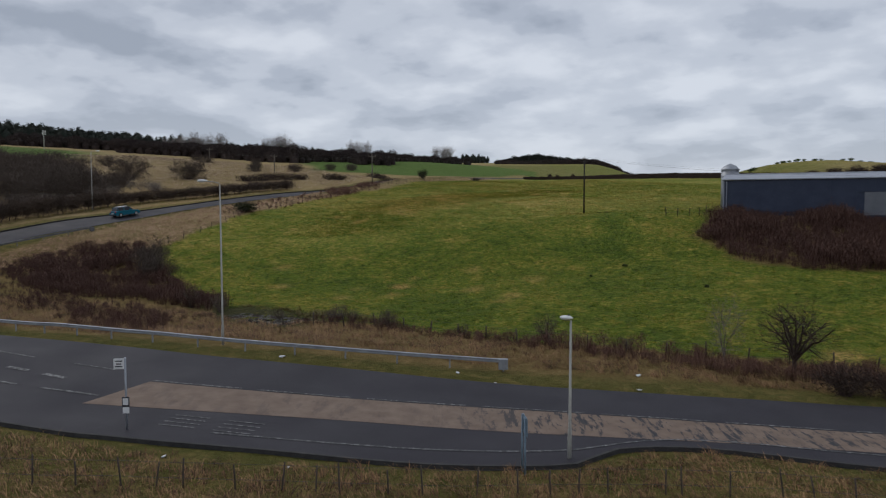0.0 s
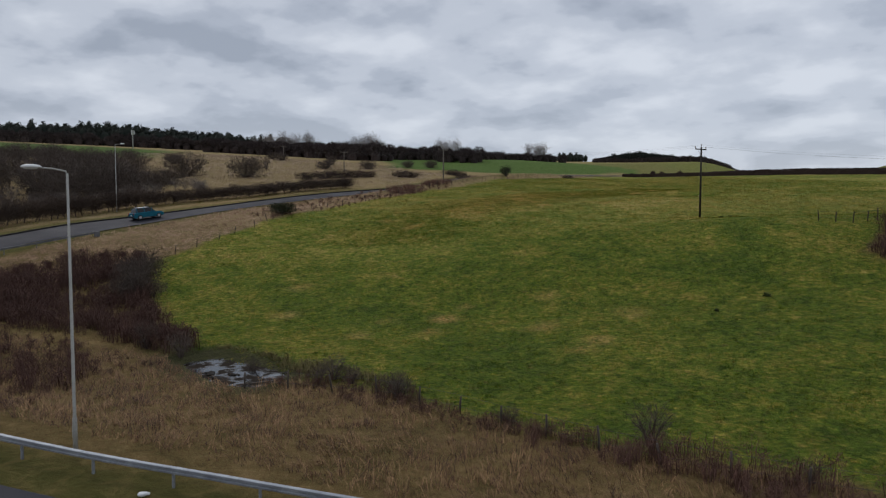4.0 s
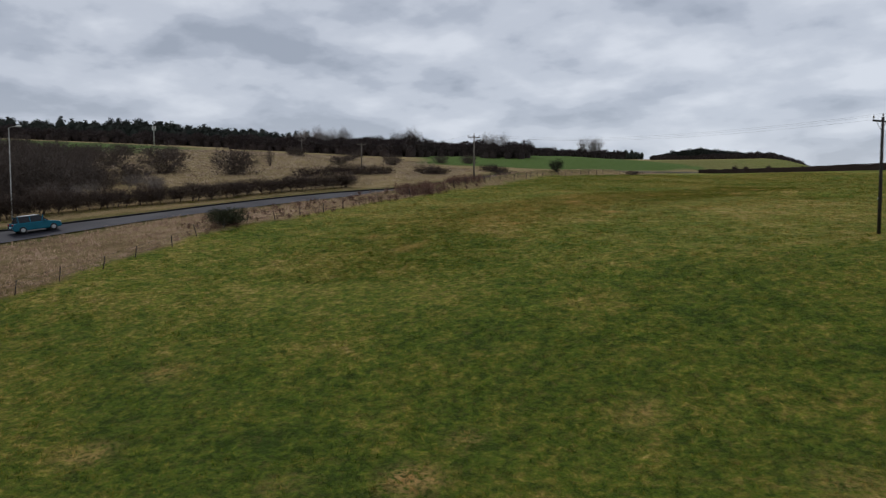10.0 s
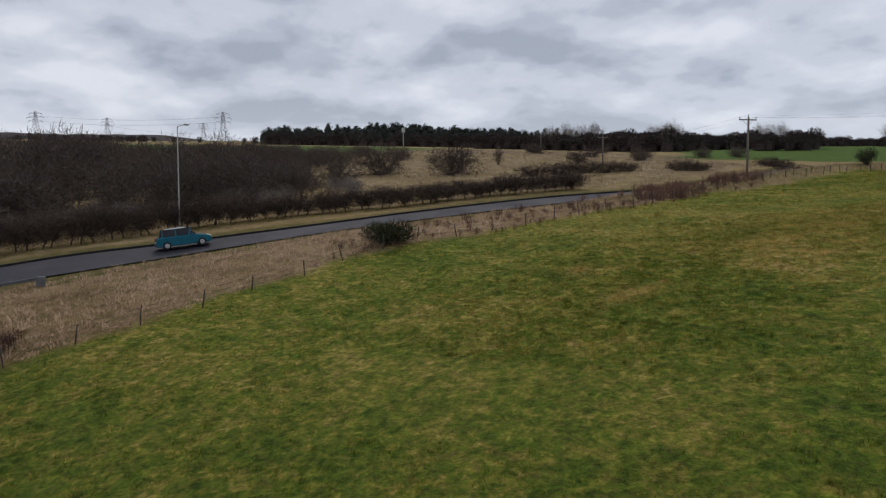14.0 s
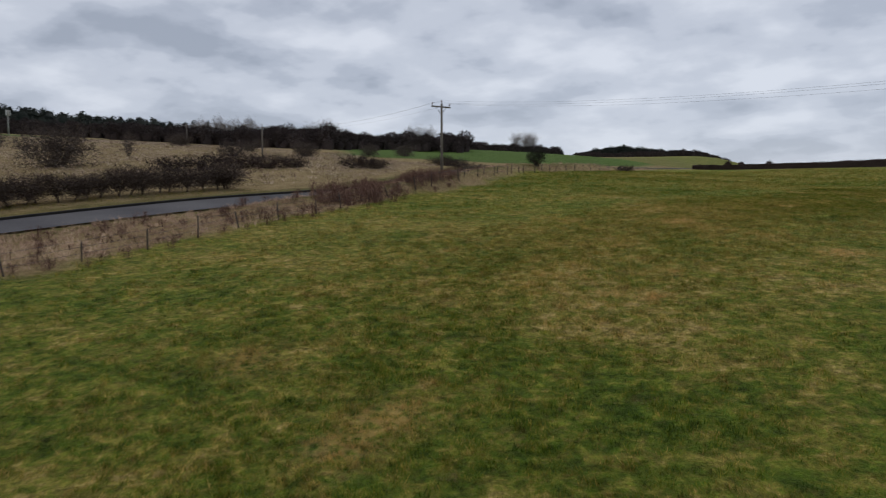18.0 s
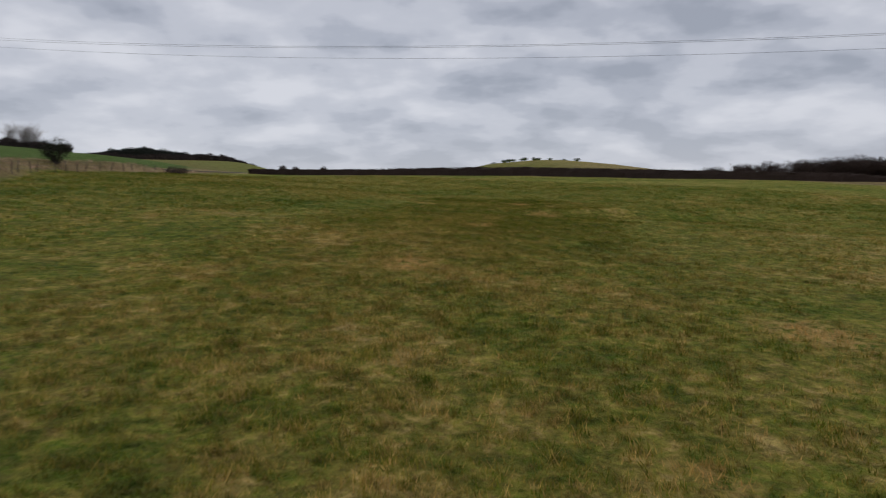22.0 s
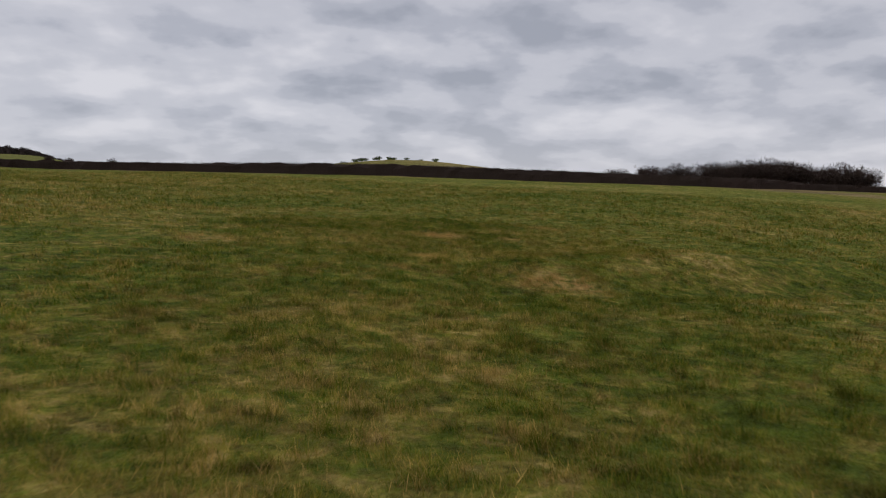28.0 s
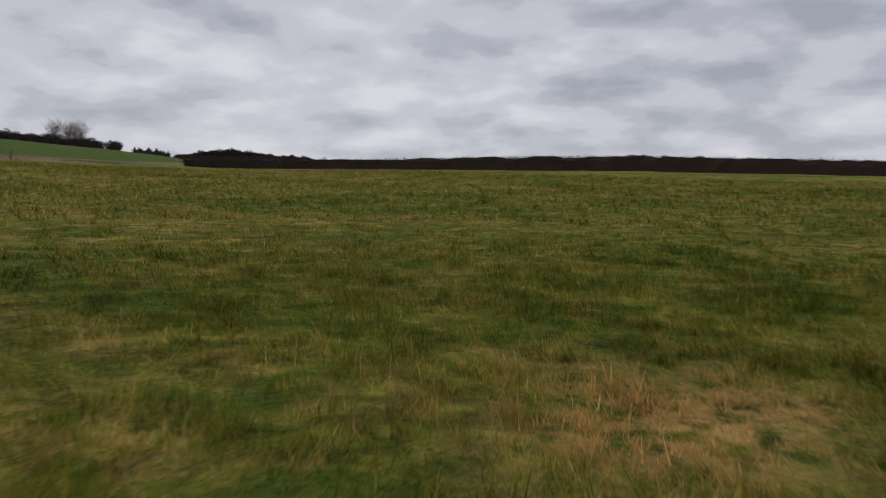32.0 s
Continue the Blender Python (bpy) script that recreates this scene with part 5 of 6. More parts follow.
rs = np.random.RandomState(5)
THICKET = [(-73, 88), (-67.5, 102), (-63.5, 118), (-57.5, 130), (-63, 141), (-78, 152), (-95, 172), (-112, 198), (-165, 205), (-190, 150), (-150, 70), (-100, 62)]
shrubs = [shape_of(300 + k, 4.6, 2.8, 7, 1000, 0.62, 0.026, 0.6, 0.05) for k in range(5)]
pl = scatter(rs, THICKET, 0.070)
t_edge = lambda x, y: float(-poly_dist(np.array(x), np.array(y), THICKET))
pl = pl[(poly_dist(pl[:, 0], pl[:, 1], THICKET) > -16) | (rs.rand(len(pl)) < 0.36)]
mass("scrub_thicket", "dense thicket of bare brown scrub trees", "thicket", shrubs, pl, rs, lambda x, y: 0.74 + (0.62 * smooth(t_edge(x, y), 2, 11) + 0.34 * smooth(-x, 72, 92) * (1 - smooth(y, 104, 126))) * (1 - smooth(y, 132, 150)) + 0.56 * smooth(-x, 95, 112) * smooth(y, 112, 130) * (1 - smooth(y, 166, 180)), bark)
pl = scatter(rs, [(-66, 104), (-60, 122), (-52, 133), (-57, 143), (-75, 150), (-90, 150), (-80, 110), (-73, 92)], 0.075)
mass("scrub_undergrowth", "low tangled bare scrub behind the roadside hedge", "scrub", shrubs, pl, rs, lambda x, y: 0.5, grey_bark)


def cane_shape(seed, h, reach, count):
    r = np.random.RandomState(seed)
    vs, ts, n = [], [], 0
    for k in range(count):
        a, hh, rr = r.rand() * 6.283, h * (0.5 + 0.5 * r.rand()), reach * (0.4 + 0.6 * r.rand())
        d, b = np.array([np.cos(a), np.sin(a), 0]), np.append(r.normal(0, 0.25, 2), 0)
        s = np.array([-d[1], d[0], 0.3 * r.randn()]) * (0.012 + 0.01 * r.rand())
        pts = [b, b + d * rr * 0.3 + [0, 0, hh * 0.8], b + d * rr * 0.75 + [0, 0, hh], b + d * rr * 1.15 + [0, 0, hh * 0.55]]
        for i, p in enumerate(pts):
            vs += [p - s * (1 - 0.2 * i), p + s * (1 - 0.2 * i)]
        for i in range(3):
            j = n + 2 * i
            ts += [(j, j + 1, j + 3), (j, j + 3, j + 2)]
        n += 8
        for q in range(3):
            c = pts[1] + (pts[2] - pts[1]) * r.rand() + r.normal(0, 0.08, 3)
            e = r.normal(0, 0.28, 3) + [0, 0, 0.1]
            w = np.cross(e, r.normal(0, 1, 3))
            w = w / np.linalg.norm(w) * 0.014
            vs += [c - w, c + w, c + e]
            ts.append((n, n + 1, n + 2))
            n += 3
    return np.array(vs), np.array(ts)


canes = [cane_shape(400 + k, 1.4, 1.0, 20) for k in range(5)]


def lumpy(x, y, s):
    return float(s * max(0.5, 0.85 + 0.45 * wobble(np.array(x), np.array(y), 0.55, 41)))


pl = scatter(rs, [(-50, 79.7), (-50.2, 84.7), (-47, 88.7), (-43, 91), (-39.5, 91.5), (-36.8, 88), (-32.8, 81.5), (-28.9, 75.5), (-24.2, 70.4), (-20.2, 66.8), (-20.6, 64.6), (-24.7, 66), (-29.8, 67.7), (-33, 67.6), (-39.6, 69.2), (-46, 74.5)], 2.2)
mass("brambles", "dark red-brown bramble thicket at the corner of the pasture", "brambles", canes, pl, rs, lambda x, y: lumpy(x, y, 0.8), bramble_mat)
pl = scatter(rs, [(-37, 88), (-34.5, 86), (-31.5, 81), (-28.5, 76), (-32, 75.5), (-36, 80)], 0.16)
mass("bramble_scrub", "dark bare scrub standing among the brambles", "scrub", shrubs, pl, rs, lambda x, y: 0.55, bark)
pl = scatter(rs, [(31.0, 88.5), (33.0, 79.5), (38, 74.5), (46, 72), (80, 66), (90, 78), (60, 90), (39.5, 97.0), (36.5, 96)], 1.9)
mass("bramble_bank", "dark red-brown bramble bank in front of the blue shed", "brambles", canes, pl, rs, lambda x, y: lumpy(x, y, 1.1), bramble_mat)
pl = scatter(rs, [(2.5, 53.6), (7.4, 51.4), (11.5, 49.8), (15.9, 48.6), (19.5, 47), (34, 43.6), (33, 39.8), (17.3, 42.4), (15.2, 43.8), (12, 45.4), (8.6, 48.4), (2.6, 50.6)], 2.4)
mass("bramble_strip", "dark brambles along the foot of the pasture", "brambles", canes, pl, rs, lambda x, y: lumpy(x, y, 0.65), bramble_mat)
pl = scatter(rs, [(-12, 61.4), (-3, 57.4), (5, 51.9), (9, 50), (8.6, 49), (4.6, 50.6), (-4, 55.6), (-12.4, 58.8)], 3.0)
mass("bramble_fringe", "thin brambles along the field fence", "brambles", canes, pl, rs, lambda x, y: lumpy(x, y, 0.5), bramble_mat)
pl = scatter(rs, [(-29, 54), (-32.5, 62.5), (-28, 65.5), (-23, 58.5), (-20, 49.5), (-25, 51)], 1.5)
mass("bramble_mound", "low red-brown brambles on the rough verge", "brambles", canes, pl, rs, lambda x, y: lumpy(x, y, 0.55), bramble_mat)
pl = scatter(rs, [(-33, 107), (-31, 112), (-26.5, 122), (-20, 138), (-16.4, 151), (-14.5, 165), (-18, 164), (-20, 149.5), (-23.6, 144), (-29.6, 135), (-34, 126), (-37, 118), (-36, 110)], 0.55)
mass("verge_brambles", "red-brown dead stems among the verge grass", "brambles", canes, pl, rs, lambda x, y: lumpy(x, y, 0.42), stem_mat_pale)


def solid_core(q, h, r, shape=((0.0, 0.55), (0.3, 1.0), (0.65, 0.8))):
    """A ragged spindle added for a dense tree's dark inside, where no light passes."""
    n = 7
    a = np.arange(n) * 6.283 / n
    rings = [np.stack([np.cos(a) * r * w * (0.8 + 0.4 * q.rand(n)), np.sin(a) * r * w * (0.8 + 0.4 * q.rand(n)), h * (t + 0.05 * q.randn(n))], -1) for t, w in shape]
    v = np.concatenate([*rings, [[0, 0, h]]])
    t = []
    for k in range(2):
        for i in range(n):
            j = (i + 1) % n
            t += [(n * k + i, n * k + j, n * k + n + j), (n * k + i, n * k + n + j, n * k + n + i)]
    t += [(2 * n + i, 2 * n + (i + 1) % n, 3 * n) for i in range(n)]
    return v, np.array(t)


def pine_shape(seed, h, r, count):
    """A far pine: a short stem and a ragged dense head of small dark sprays down to the ground."""
    q = np.random.RandomState(seed)
    t = q.rand(count)
    rad = r * np.sqrt(np.clip(1 - t**2.2, 0.02, 1)) * q.rand(count) ** 0.5 * (1 + 0.25 * np.sin(9 * t + 6 * q.rand()))
    a = q.rand(count) * 6.283
    p = np.stack([np.cos(a) * rad, np.sin(a) * rad, h * (0.04 + 0.94 * t)], -1)
    d = q.normal(0, 1, (count, 2, 3)) * [0.44, 0.44, 0.32]
    v = np.stack([p, p + d[:, 0], p + d[:, 1]], 1).reshape(-1, 3)
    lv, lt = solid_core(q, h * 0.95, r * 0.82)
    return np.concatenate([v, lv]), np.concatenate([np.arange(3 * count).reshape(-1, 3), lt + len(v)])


def crown_shape(seed, h, r, count, size):
    """A round-headed far tree: short trunk and a head of many twig sprays."""
    q = np.random.RandomState(seed)
    p = q.normal(0, 1, (count, 3))
    p = p / np.linalg.norm(p, axis=1, keepdims=True) * q.rand(count, 1) ** 0.4 * [r, r, h * 0.42] + [0, 0, h * 0.55]
    d = q.normal(0, 1, (count, 3)) + (p - [0, 0, h * 0.3]) * 0.35
    d = d / np.linalg.norm(d, axis=1, keepdims=True) * size * (0.6 + 0.8 * q.rand(count, 1))
    s = np.cross(d, q.normal(0, 1, (count, 3)))
    s = s / np.linalg.norm(s, axis=1, keepdims=True) * size * 0.22
    v = np.stack([p - s, p + s, p + d], 1).reshape(-1, 3)
    t = np.arange(3 * count).reshape(-1, 3)
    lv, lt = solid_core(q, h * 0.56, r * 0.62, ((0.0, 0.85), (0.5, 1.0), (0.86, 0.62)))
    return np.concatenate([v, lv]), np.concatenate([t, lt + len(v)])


firs = [pine_shape(500 + k, 8.6 + 0.4 * (k % 3), 3.4, 300) for k in range(6)]
heads = [crown_shape(520 + k, 7.5, 3.9, 560, 0.95) for k in range(5)]


def belt(line, deep, step, seed):
    r = np.random.RandomState(seed)
    p = curve(line, step)
    d = np.gradient(p, axis=0)
    n = np.stack([-d[:, 1], d[:, 0]], -1) / np.hypot(*d.T)[:, None]
    out = [p + n * o + r.normal(0, step * 0.3, p.shape) for o in np.arange(0, abs(deep), step * 1.1)]
    return np.concatenate(out)


ridge_a = [(-312, 362), (-300, 372), (-262, 402), (-225, 425), (-190, 445), (-165, 452)]
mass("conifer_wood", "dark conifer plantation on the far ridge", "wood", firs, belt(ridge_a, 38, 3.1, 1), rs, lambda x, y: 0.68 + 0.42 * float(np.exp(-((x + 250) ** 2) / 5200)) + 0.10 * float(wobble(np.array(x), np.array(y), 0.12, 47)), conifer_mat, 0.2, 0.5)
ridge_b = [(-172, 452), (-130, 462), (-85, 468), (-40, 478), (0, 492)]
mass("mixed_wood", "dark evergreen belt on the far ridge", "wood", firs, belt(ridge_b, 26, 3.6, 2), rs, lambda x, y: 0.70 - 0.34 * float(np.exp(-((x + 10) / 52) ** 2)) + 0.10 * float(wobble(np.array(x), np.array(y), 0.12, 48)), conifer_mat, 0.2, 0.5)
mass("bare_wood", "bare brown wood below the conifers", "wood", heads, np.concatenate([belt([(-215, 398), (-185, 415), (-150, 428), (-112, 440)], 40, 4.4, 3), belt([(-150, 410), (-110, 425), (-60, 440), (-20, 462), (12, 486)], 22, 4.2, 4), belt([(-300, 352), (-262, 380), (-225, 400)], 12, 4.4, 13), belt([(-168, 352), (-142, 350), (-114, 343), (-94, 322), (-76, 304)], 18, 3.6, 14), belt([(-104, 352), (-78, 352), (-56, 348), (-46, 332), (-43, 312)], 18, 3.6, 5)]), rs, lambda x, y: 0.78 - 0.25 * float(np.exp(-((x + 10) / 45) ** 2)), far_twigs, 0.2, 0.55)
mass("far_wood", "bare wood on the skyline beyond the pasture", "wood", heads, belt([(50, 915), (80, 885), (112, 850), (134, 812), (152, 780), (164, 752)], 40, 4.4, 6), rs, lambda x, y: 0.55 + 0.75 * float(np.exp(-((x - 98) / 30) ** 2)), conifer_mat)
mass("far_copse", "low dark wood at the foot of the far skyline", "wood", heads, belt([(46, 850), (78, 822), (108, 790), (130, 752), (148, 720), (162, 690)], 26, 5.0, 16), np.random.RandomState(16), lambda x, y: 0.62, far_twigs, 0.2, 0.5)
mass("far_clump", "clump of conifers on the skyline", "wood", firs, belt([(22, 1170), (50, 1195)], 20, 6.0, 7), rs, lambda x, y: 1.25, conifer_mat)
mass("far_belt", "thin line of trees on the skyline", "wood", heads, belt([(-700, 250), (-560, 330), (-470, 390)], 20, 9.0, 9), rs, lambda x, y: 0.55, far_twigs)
mass("knoll_trees", "small round bushes scattered on the far pale knoll", "bushes", [(v * [1.2, 1.2, 0.5], t) for v, t in heads], scatter(rs, [(135, 340), (175, 330), (215, 348), (200, 372), (160, 366)], 0.02), rs, lambda x, y: 0.26, far_green)

pl = scatter(np.random.RandomState(18), [(-25.5, 142), (-22.0, 138.5), (-17.2, 151), (-15.5, 160), (-17.5, 160), (-20.3, 150.5)], 2.4)
mass("roadside_brambles", "red-brown brambles between the field fence and the road", "brambles", canes, pl, np.random.RandomState(18), lambda x, y: lumpy(x, y, 0.6), stem_mat_pale)

# a low dark hill on the horizon behind the pylons
crest = curve([(-890, 330, 84), (-835, 430, 87), (-781, 517, 88.5), (-740, 582, 91), (-710, 623, 87.5), (-672, 668, 81)], 12)
q = np.random.RandomState(44)
verts, faces = [], []
for k, (x, y, z) in enumerate(crest):
    for o, f in ((-130, -22), (-60, -6), (-18, -1.2), (0, 0), (25, -2), (90, -22)):
        verts.append((x - 0.85 * o, y + 0.52 * o, z + f + (0.5 * q.randn() if abs(o) < 70 else 0)))
for k in range(len(crest) - 1):
    for c in range(5):
        a = 6 * k + c
        faces.append((a, a + 6, a + 7, a + 1))
tagged(mesh_object("far_hill", verts, faces, moor_mat, None, True), "low dark moorland hill on the horizon behind the pylons", "hill", kind="structure")
mass("skyline_trees", "few bare trees on the horizon below the far hill", "trees", heads, np.array([(-468, 386), (-505, 392), (-512, 398), (-455, 405), (-420, 400), (-372, 398), (-366, 402), (-352, 404), (-340, 400)], float), np.random.RandomState(45), lambda x, y: 0.5, far_twigs)

# clipped hedge along the far edge of the pasture
hl = curve([(23.6, 238.4), (60, 219.5), (90, 203.5), (112, 191.0), (122, 185.5), (140, 176.5), (165, 164)], 0.25)
hz = land(hl[:, 0], hl[:, 1])
hn = np.gradient(hl, axis=0)
hn = np.stack([-hn[:, 1], hn[:, 0]], -1) / np.hypot(*hn.T)[:, None]
field_hedge = thing("field_hedge", "long clipped dark hawthorn hedge at the far edge of the pasture", "hedge", at=(hl[0, 0], hl[0, 1], 0))
q = np.random.RandomState(31)
hh_ = (0.80 + 0.85 * smooth(hl[:, 0], 22, 75)) * (1 - 0.35 * smooth(hl[:, 0], 118, 126))
cnt = 80000
k = q.randint(0, len(hl), cnt)
u, w = (q.rand(cnt) * 2 - 1), q.rand(cnt) ** 0.7
b = np.stack([hl[k, 0] + hn[k, 0] * u * 0.75 - hl[0, 0], hl[k, 1] + hn[k, 1] * u * 0.75 - hl[0, 1], hz[k] + 0.05 + w * (hh_[k] - 0.10)], -1)
d = q.normal(0, 0.12, (cnt, 3)) + [0, 0, 0.02]
s = np.cross(d, q.normal(0, 1, (cnt, 3)))
s = s / np.linalg.norm(s, axis=1, keepdims=True) * 0.022
quick_mesh("crown", np.stack([b - s, b + s, b + d], 1).reshape(-1, 3), np.arange(3 * cnt).reshape(-1, 3), hedge_mat, field_hedge)
verts, faces = [], []
for i in range(0, len(hl), 4):
    for o, h in ((-0.5, -0.2), (-0.55, 0.9), (-0.45, hh_[i] - 0.16), (0.45, hh_[i] - 0.16), (0.55, 0.9), (0.5, -0.2)):
        j = 0.09 * q.randn()
        verts.append((hl[i, 0] + hn[i, 0] * (o + j) - hl[0, 0], hl[i, 1] + hn[i, 1] * (o + j) - hl[0, 1], hz[i] + h + (0.07 * q.randn() if h > 0 else 0)))
for i in range(len(verts) // 6 - 1):
    for c in range(5):
        a = 6 * i + c
        faces.append((a, a + 1, a + 7, a + 6))
mesh_object("core", verts, faces, hedge_mat, field_hedge)


pl = scatter(np.random.RandomState(8), [(-54, 80), (-52, 86), (-47, 91), (-40, 93), (-37.5, 89), (-30, 66), (-20, 62), (-24, 57), (-36, 58), (-46, 67)], 1.3)
mass("bramble_shoots", "thin red-brown bramble shoots through the rough grass", "brambles", canes, pl, np.random.RandomState(8), lambda x, y: lumpy(x, y, 0.42), bramble_mat)

# ---------------------------------------------------------------- grass
def blades(name, label, places, per, h, width, lean, mat, rs, bent=True, clump=0.12, combed=0.0):
    """Tufts of grass blades in one mesh; combed ones lie along the sweep of wind and water."""
    n = len(places) * per
    base = np.repeat(places, per, 0) + rs.normal(0, clump, (n, 2))
    z = np.repeat(ground_z(places[:, 0], places[:, 1]), per)
    tuft = np.repeat(0.6 + 0.8 * rs.rand(len(places)), per)
    a = rs.rand(n) * 6.283
    if combed:
        sweep = 2.4 + 1.1 * wobble(places[:, 0], places[:, 1], 0.9, 61) + 0.9 * wobble(places[:, 0], places[:, 1], 3.0, 62) + 0.4 * rs.randn(len(places))
        a = np.where(rs.rand(n) < combed, np.repeat(sweep, per) + 0.45 * rs.randn(n), a)
    if combed:
        tuft = tuft * np.repeat(np.clip(0.85 + 0.55 * wobble(places[:, 0], places[:, 1], 7.5, 63) + 0.35 * wobble(places[:, 0], places[:, 1], 15.0, 64), 0.25, 1.9), per)
    hh = h * tuft * (0.45 + 0.8 * rs.rand(n))
    out = hh * (lean * (0.3 + rs.rand(n)))
    dx, dy = np.cos(a), np.sin(a)
    wd = width * (0.6 + 0.8 * rs.rand(n))
    sx_, sy_ = -dy * wd, dx * wd
    b = np.stack([base[:, 0], base[:, 1], z - 0.01], -1)
    side = np.stack([sx_, sy_, 0 * a], -1)
    if not bent:
        tip = b + np.stack([dx * out, dy * out, hh], -1)
        per_v, v, t = 3, np.stack([b - side, b + side, tip], 1).reshape(-1, 3), np.arange(3 * n).reshape(-1, 3)
    else:
        tip = b + np.stack([dx * out, dy * out, hh * (1.0 - 0.35 * rs.rand(n))], -1)
        mid = b + np.stack([dx * out * 0.34, dy * out * 0.34, hh * 0.72], -1)
        v = np.stack([b - side, b + side, mid + side * 0.75, mid - side * 0.75, tip], 1).reshape(-1, 3)
        i = 5 * np.arange(n)[:, None]
        per_v, t = 5, np.stack([i + [0, 1, 2], i + [0, 2, 3], i + [3, 2, 4]], 1).reshape(-1, 3)
    ob = tagged(quick_mesh(name, v, t, mat), label, "grass", kind="stuff")
    if mat is blade_mat:
        for key, f in (("lush", lushness), ("straw", strawness)):
            val = np.repeat(f(places[:, 0], places[:, 1]), per * per_v)
            ob.data.attributes.new(key, "FLOAT", "POINT").data.foreach_set("value", np.clip(val, 0, 2).astype(np.float32))
    return ob


rs = np.random.RandomState(9)
FINAL_LEG = [(-14, 104), (-12, 112), (-9, 120), (-4, 128), (3, 137), (12, 147), (20, 155), (22.5, 159)]


def near_leg(p, reach):
    return poly_dist(p[:, 0], p[:, 1], FINAL_LEG, False) < reach


GRASS = scatter(rs, [(-26, 98), (10, 98), (50, 150), (50, 190), (10, 190), (-26, 130)], 60.0)
reach = poly_dist(GRASS[:, 0], GRASS[:, 1], FINAL_LEG, False)
late = smooth(GRASS[:, 1], 124, 136)
keep = rs.rand(len(GRASS)) < np.where(late > 0.5, np.clip(1.25 - reach / 7.0, 0.10, 1.0), np.clip(0.45 - reach / 30.0, 0.08, 1.0))
GRASS, reach = GRASS[keep & (reach < 14)], reach[keep & (reach < 14)]
thin = wobble(GRASS[:, 0], GRASS[:, 1], 2.6, 50)
late = GRASS[:, 1] > 130
near = late & (reach < 5.0)
blades("pasture_grass", "dense short winter grass, green and straw mixed, lying over", GRASS[near], 22, 0.090, 0.0038, 1.05, blade_mat, rs, False, 0.075, 0.35)
blades("long_grass", "longer tussocky grass among the short pasture", GRASS[near & (thin > 0.0)][::2], 14, 0.12, 0.0032, 1.1, blade_mat, rs, True, 0.06, 0.3)
blades("pasture_grass", "short winter pasture grass in uneven tufts", GRASS[late & (reach >= 5.0)], 18, 0.095, 0.0085, 1.0, blade_mat, rs, False, 0.09, 0.35)
blades("pasture_grass", "short winter pasture grass in uneven tufts", GRASS[~late], 18, 0.120, 0.0095, 0.9, blade_mat, rs, False, 0.10, 0.4)
p = scatter(rs, [(-40, 46), (60, 44), (70, 150), (40, 225), (0, 215), (-40, 120)], 8.0)
p = p[(poly_dist(p[:, 0], p[:, 1], PASTURE) < -0.3) & ~near_leg(p, 12.0)]
p = p[(wobble(p[:, 0], p[:, 1], 1.6, 52) > -0.3) | (p[:, 1] > 150)]
blades("field_tufts", "uneven tufts over the whole pasture", p, 6, 0.135, 0.018, 0.85, blade_mat, rs, False, 0.11, 0.3)

rush = blades("rush_tuft", "dark green clump of rushes in the pasture", np.array([(0.0, 0.0)] * 5), 60, 0.42, 0.012, 0.45, rush_mat, np.random.RandomState(71), True, 0.16)
tagged(rush, category="rushes", group="rush clumps", kind="thing")
rush.data.transform(Matrix.Translation((0, 0, -gz(0, 0))))
for k, (x, y, s_) in enumerate(((20.3, 79.6, 0.62), (25.6, 68.5, 0.6), (16.0, 76.8, 0.45), (23.4, 109.8, 0.55), (24.4, 109.6, 0.6), (25.4, 109.7, 0.5))):
    o = rush if k == 0 else copy_thing(rush, pose(0, 0, 0))
    o.matrix_basis = pose(x, y, gz(x, y), 0, 0, 57 * k) @ Matrix.Diagonal((s_ * 1.3, s_, s_, 1))

DRY_AREAS = (
    ([(-36, 53.6), (-22, 49.4), (-13, 46.4), (-5, 44.6), (4, 43), (18, 40.0), (34, 38), (34, 44.5), (16.8, 47.8), (5.2, 51.8), (-3.6, 57.6), (-12, 60), (-20, 63.5), (-30, 66), (-46, 64)], 5.5, 0.50),
    ([(-51.5, 101), (-45.8, 110.5), (-40, 121), (-30.5, 136), (-21, 148), (-17.2, 158), (-14.5, 158), (-17.4, 151), (-22.6, 136.4), (-29, 119.6), (-32.8, 110), (-36, 97), (-38.4, 87), (-48, 78), (-56, 84)], 6.5, 0.45),
    ([(-24, 14), (30, 14), (30, 26.6), (18, 28.2), (12, 30), (8, 29.4), (6, 27.4), (2, 27), (-6, 25.8), (-20, 28.8)], 12.0, 0.30),
    ([(-17, 160), (-14.4, 160), (-11, 185), (0, 208), (14, 228), (10, 232), (-5, 212), (-14, 188)], 3.0, 0.45),
)
for number, (area, density, h) in enumerate(DRY_AREAS):
    p = scatter(rs, area, density)
    p = p[(poly_dist(p[:, 0], p[:, 1], ROAD_AREA) > (0.5 if number == 2 else 1.6)) & (poly_dist(p[:, 0], p[:, 1], POND) > 0.5)]
    blades("dry_grass", "tall withered tan grass on the verge", p, 11, h * 0.62, 0.010, 2.0, verge_straw if number in (1, 3) else straw_mat, rs, True, 0.16, 0.7)
p = scatter(rs, [(-20, 67.5), (-15, 66), (-9, 63), (-4, 60.4), (-3, 58.4), (-11.4, 61.8), (-15, 65.4), (-18, 67.6)], 7.0)
blades("bank_tussocks", "rough olive tussocks on the wet bank above the pond", p, 18, 0.42, 0.014, 0.9, bank_mat, rs, True, 0.14, 0.3)
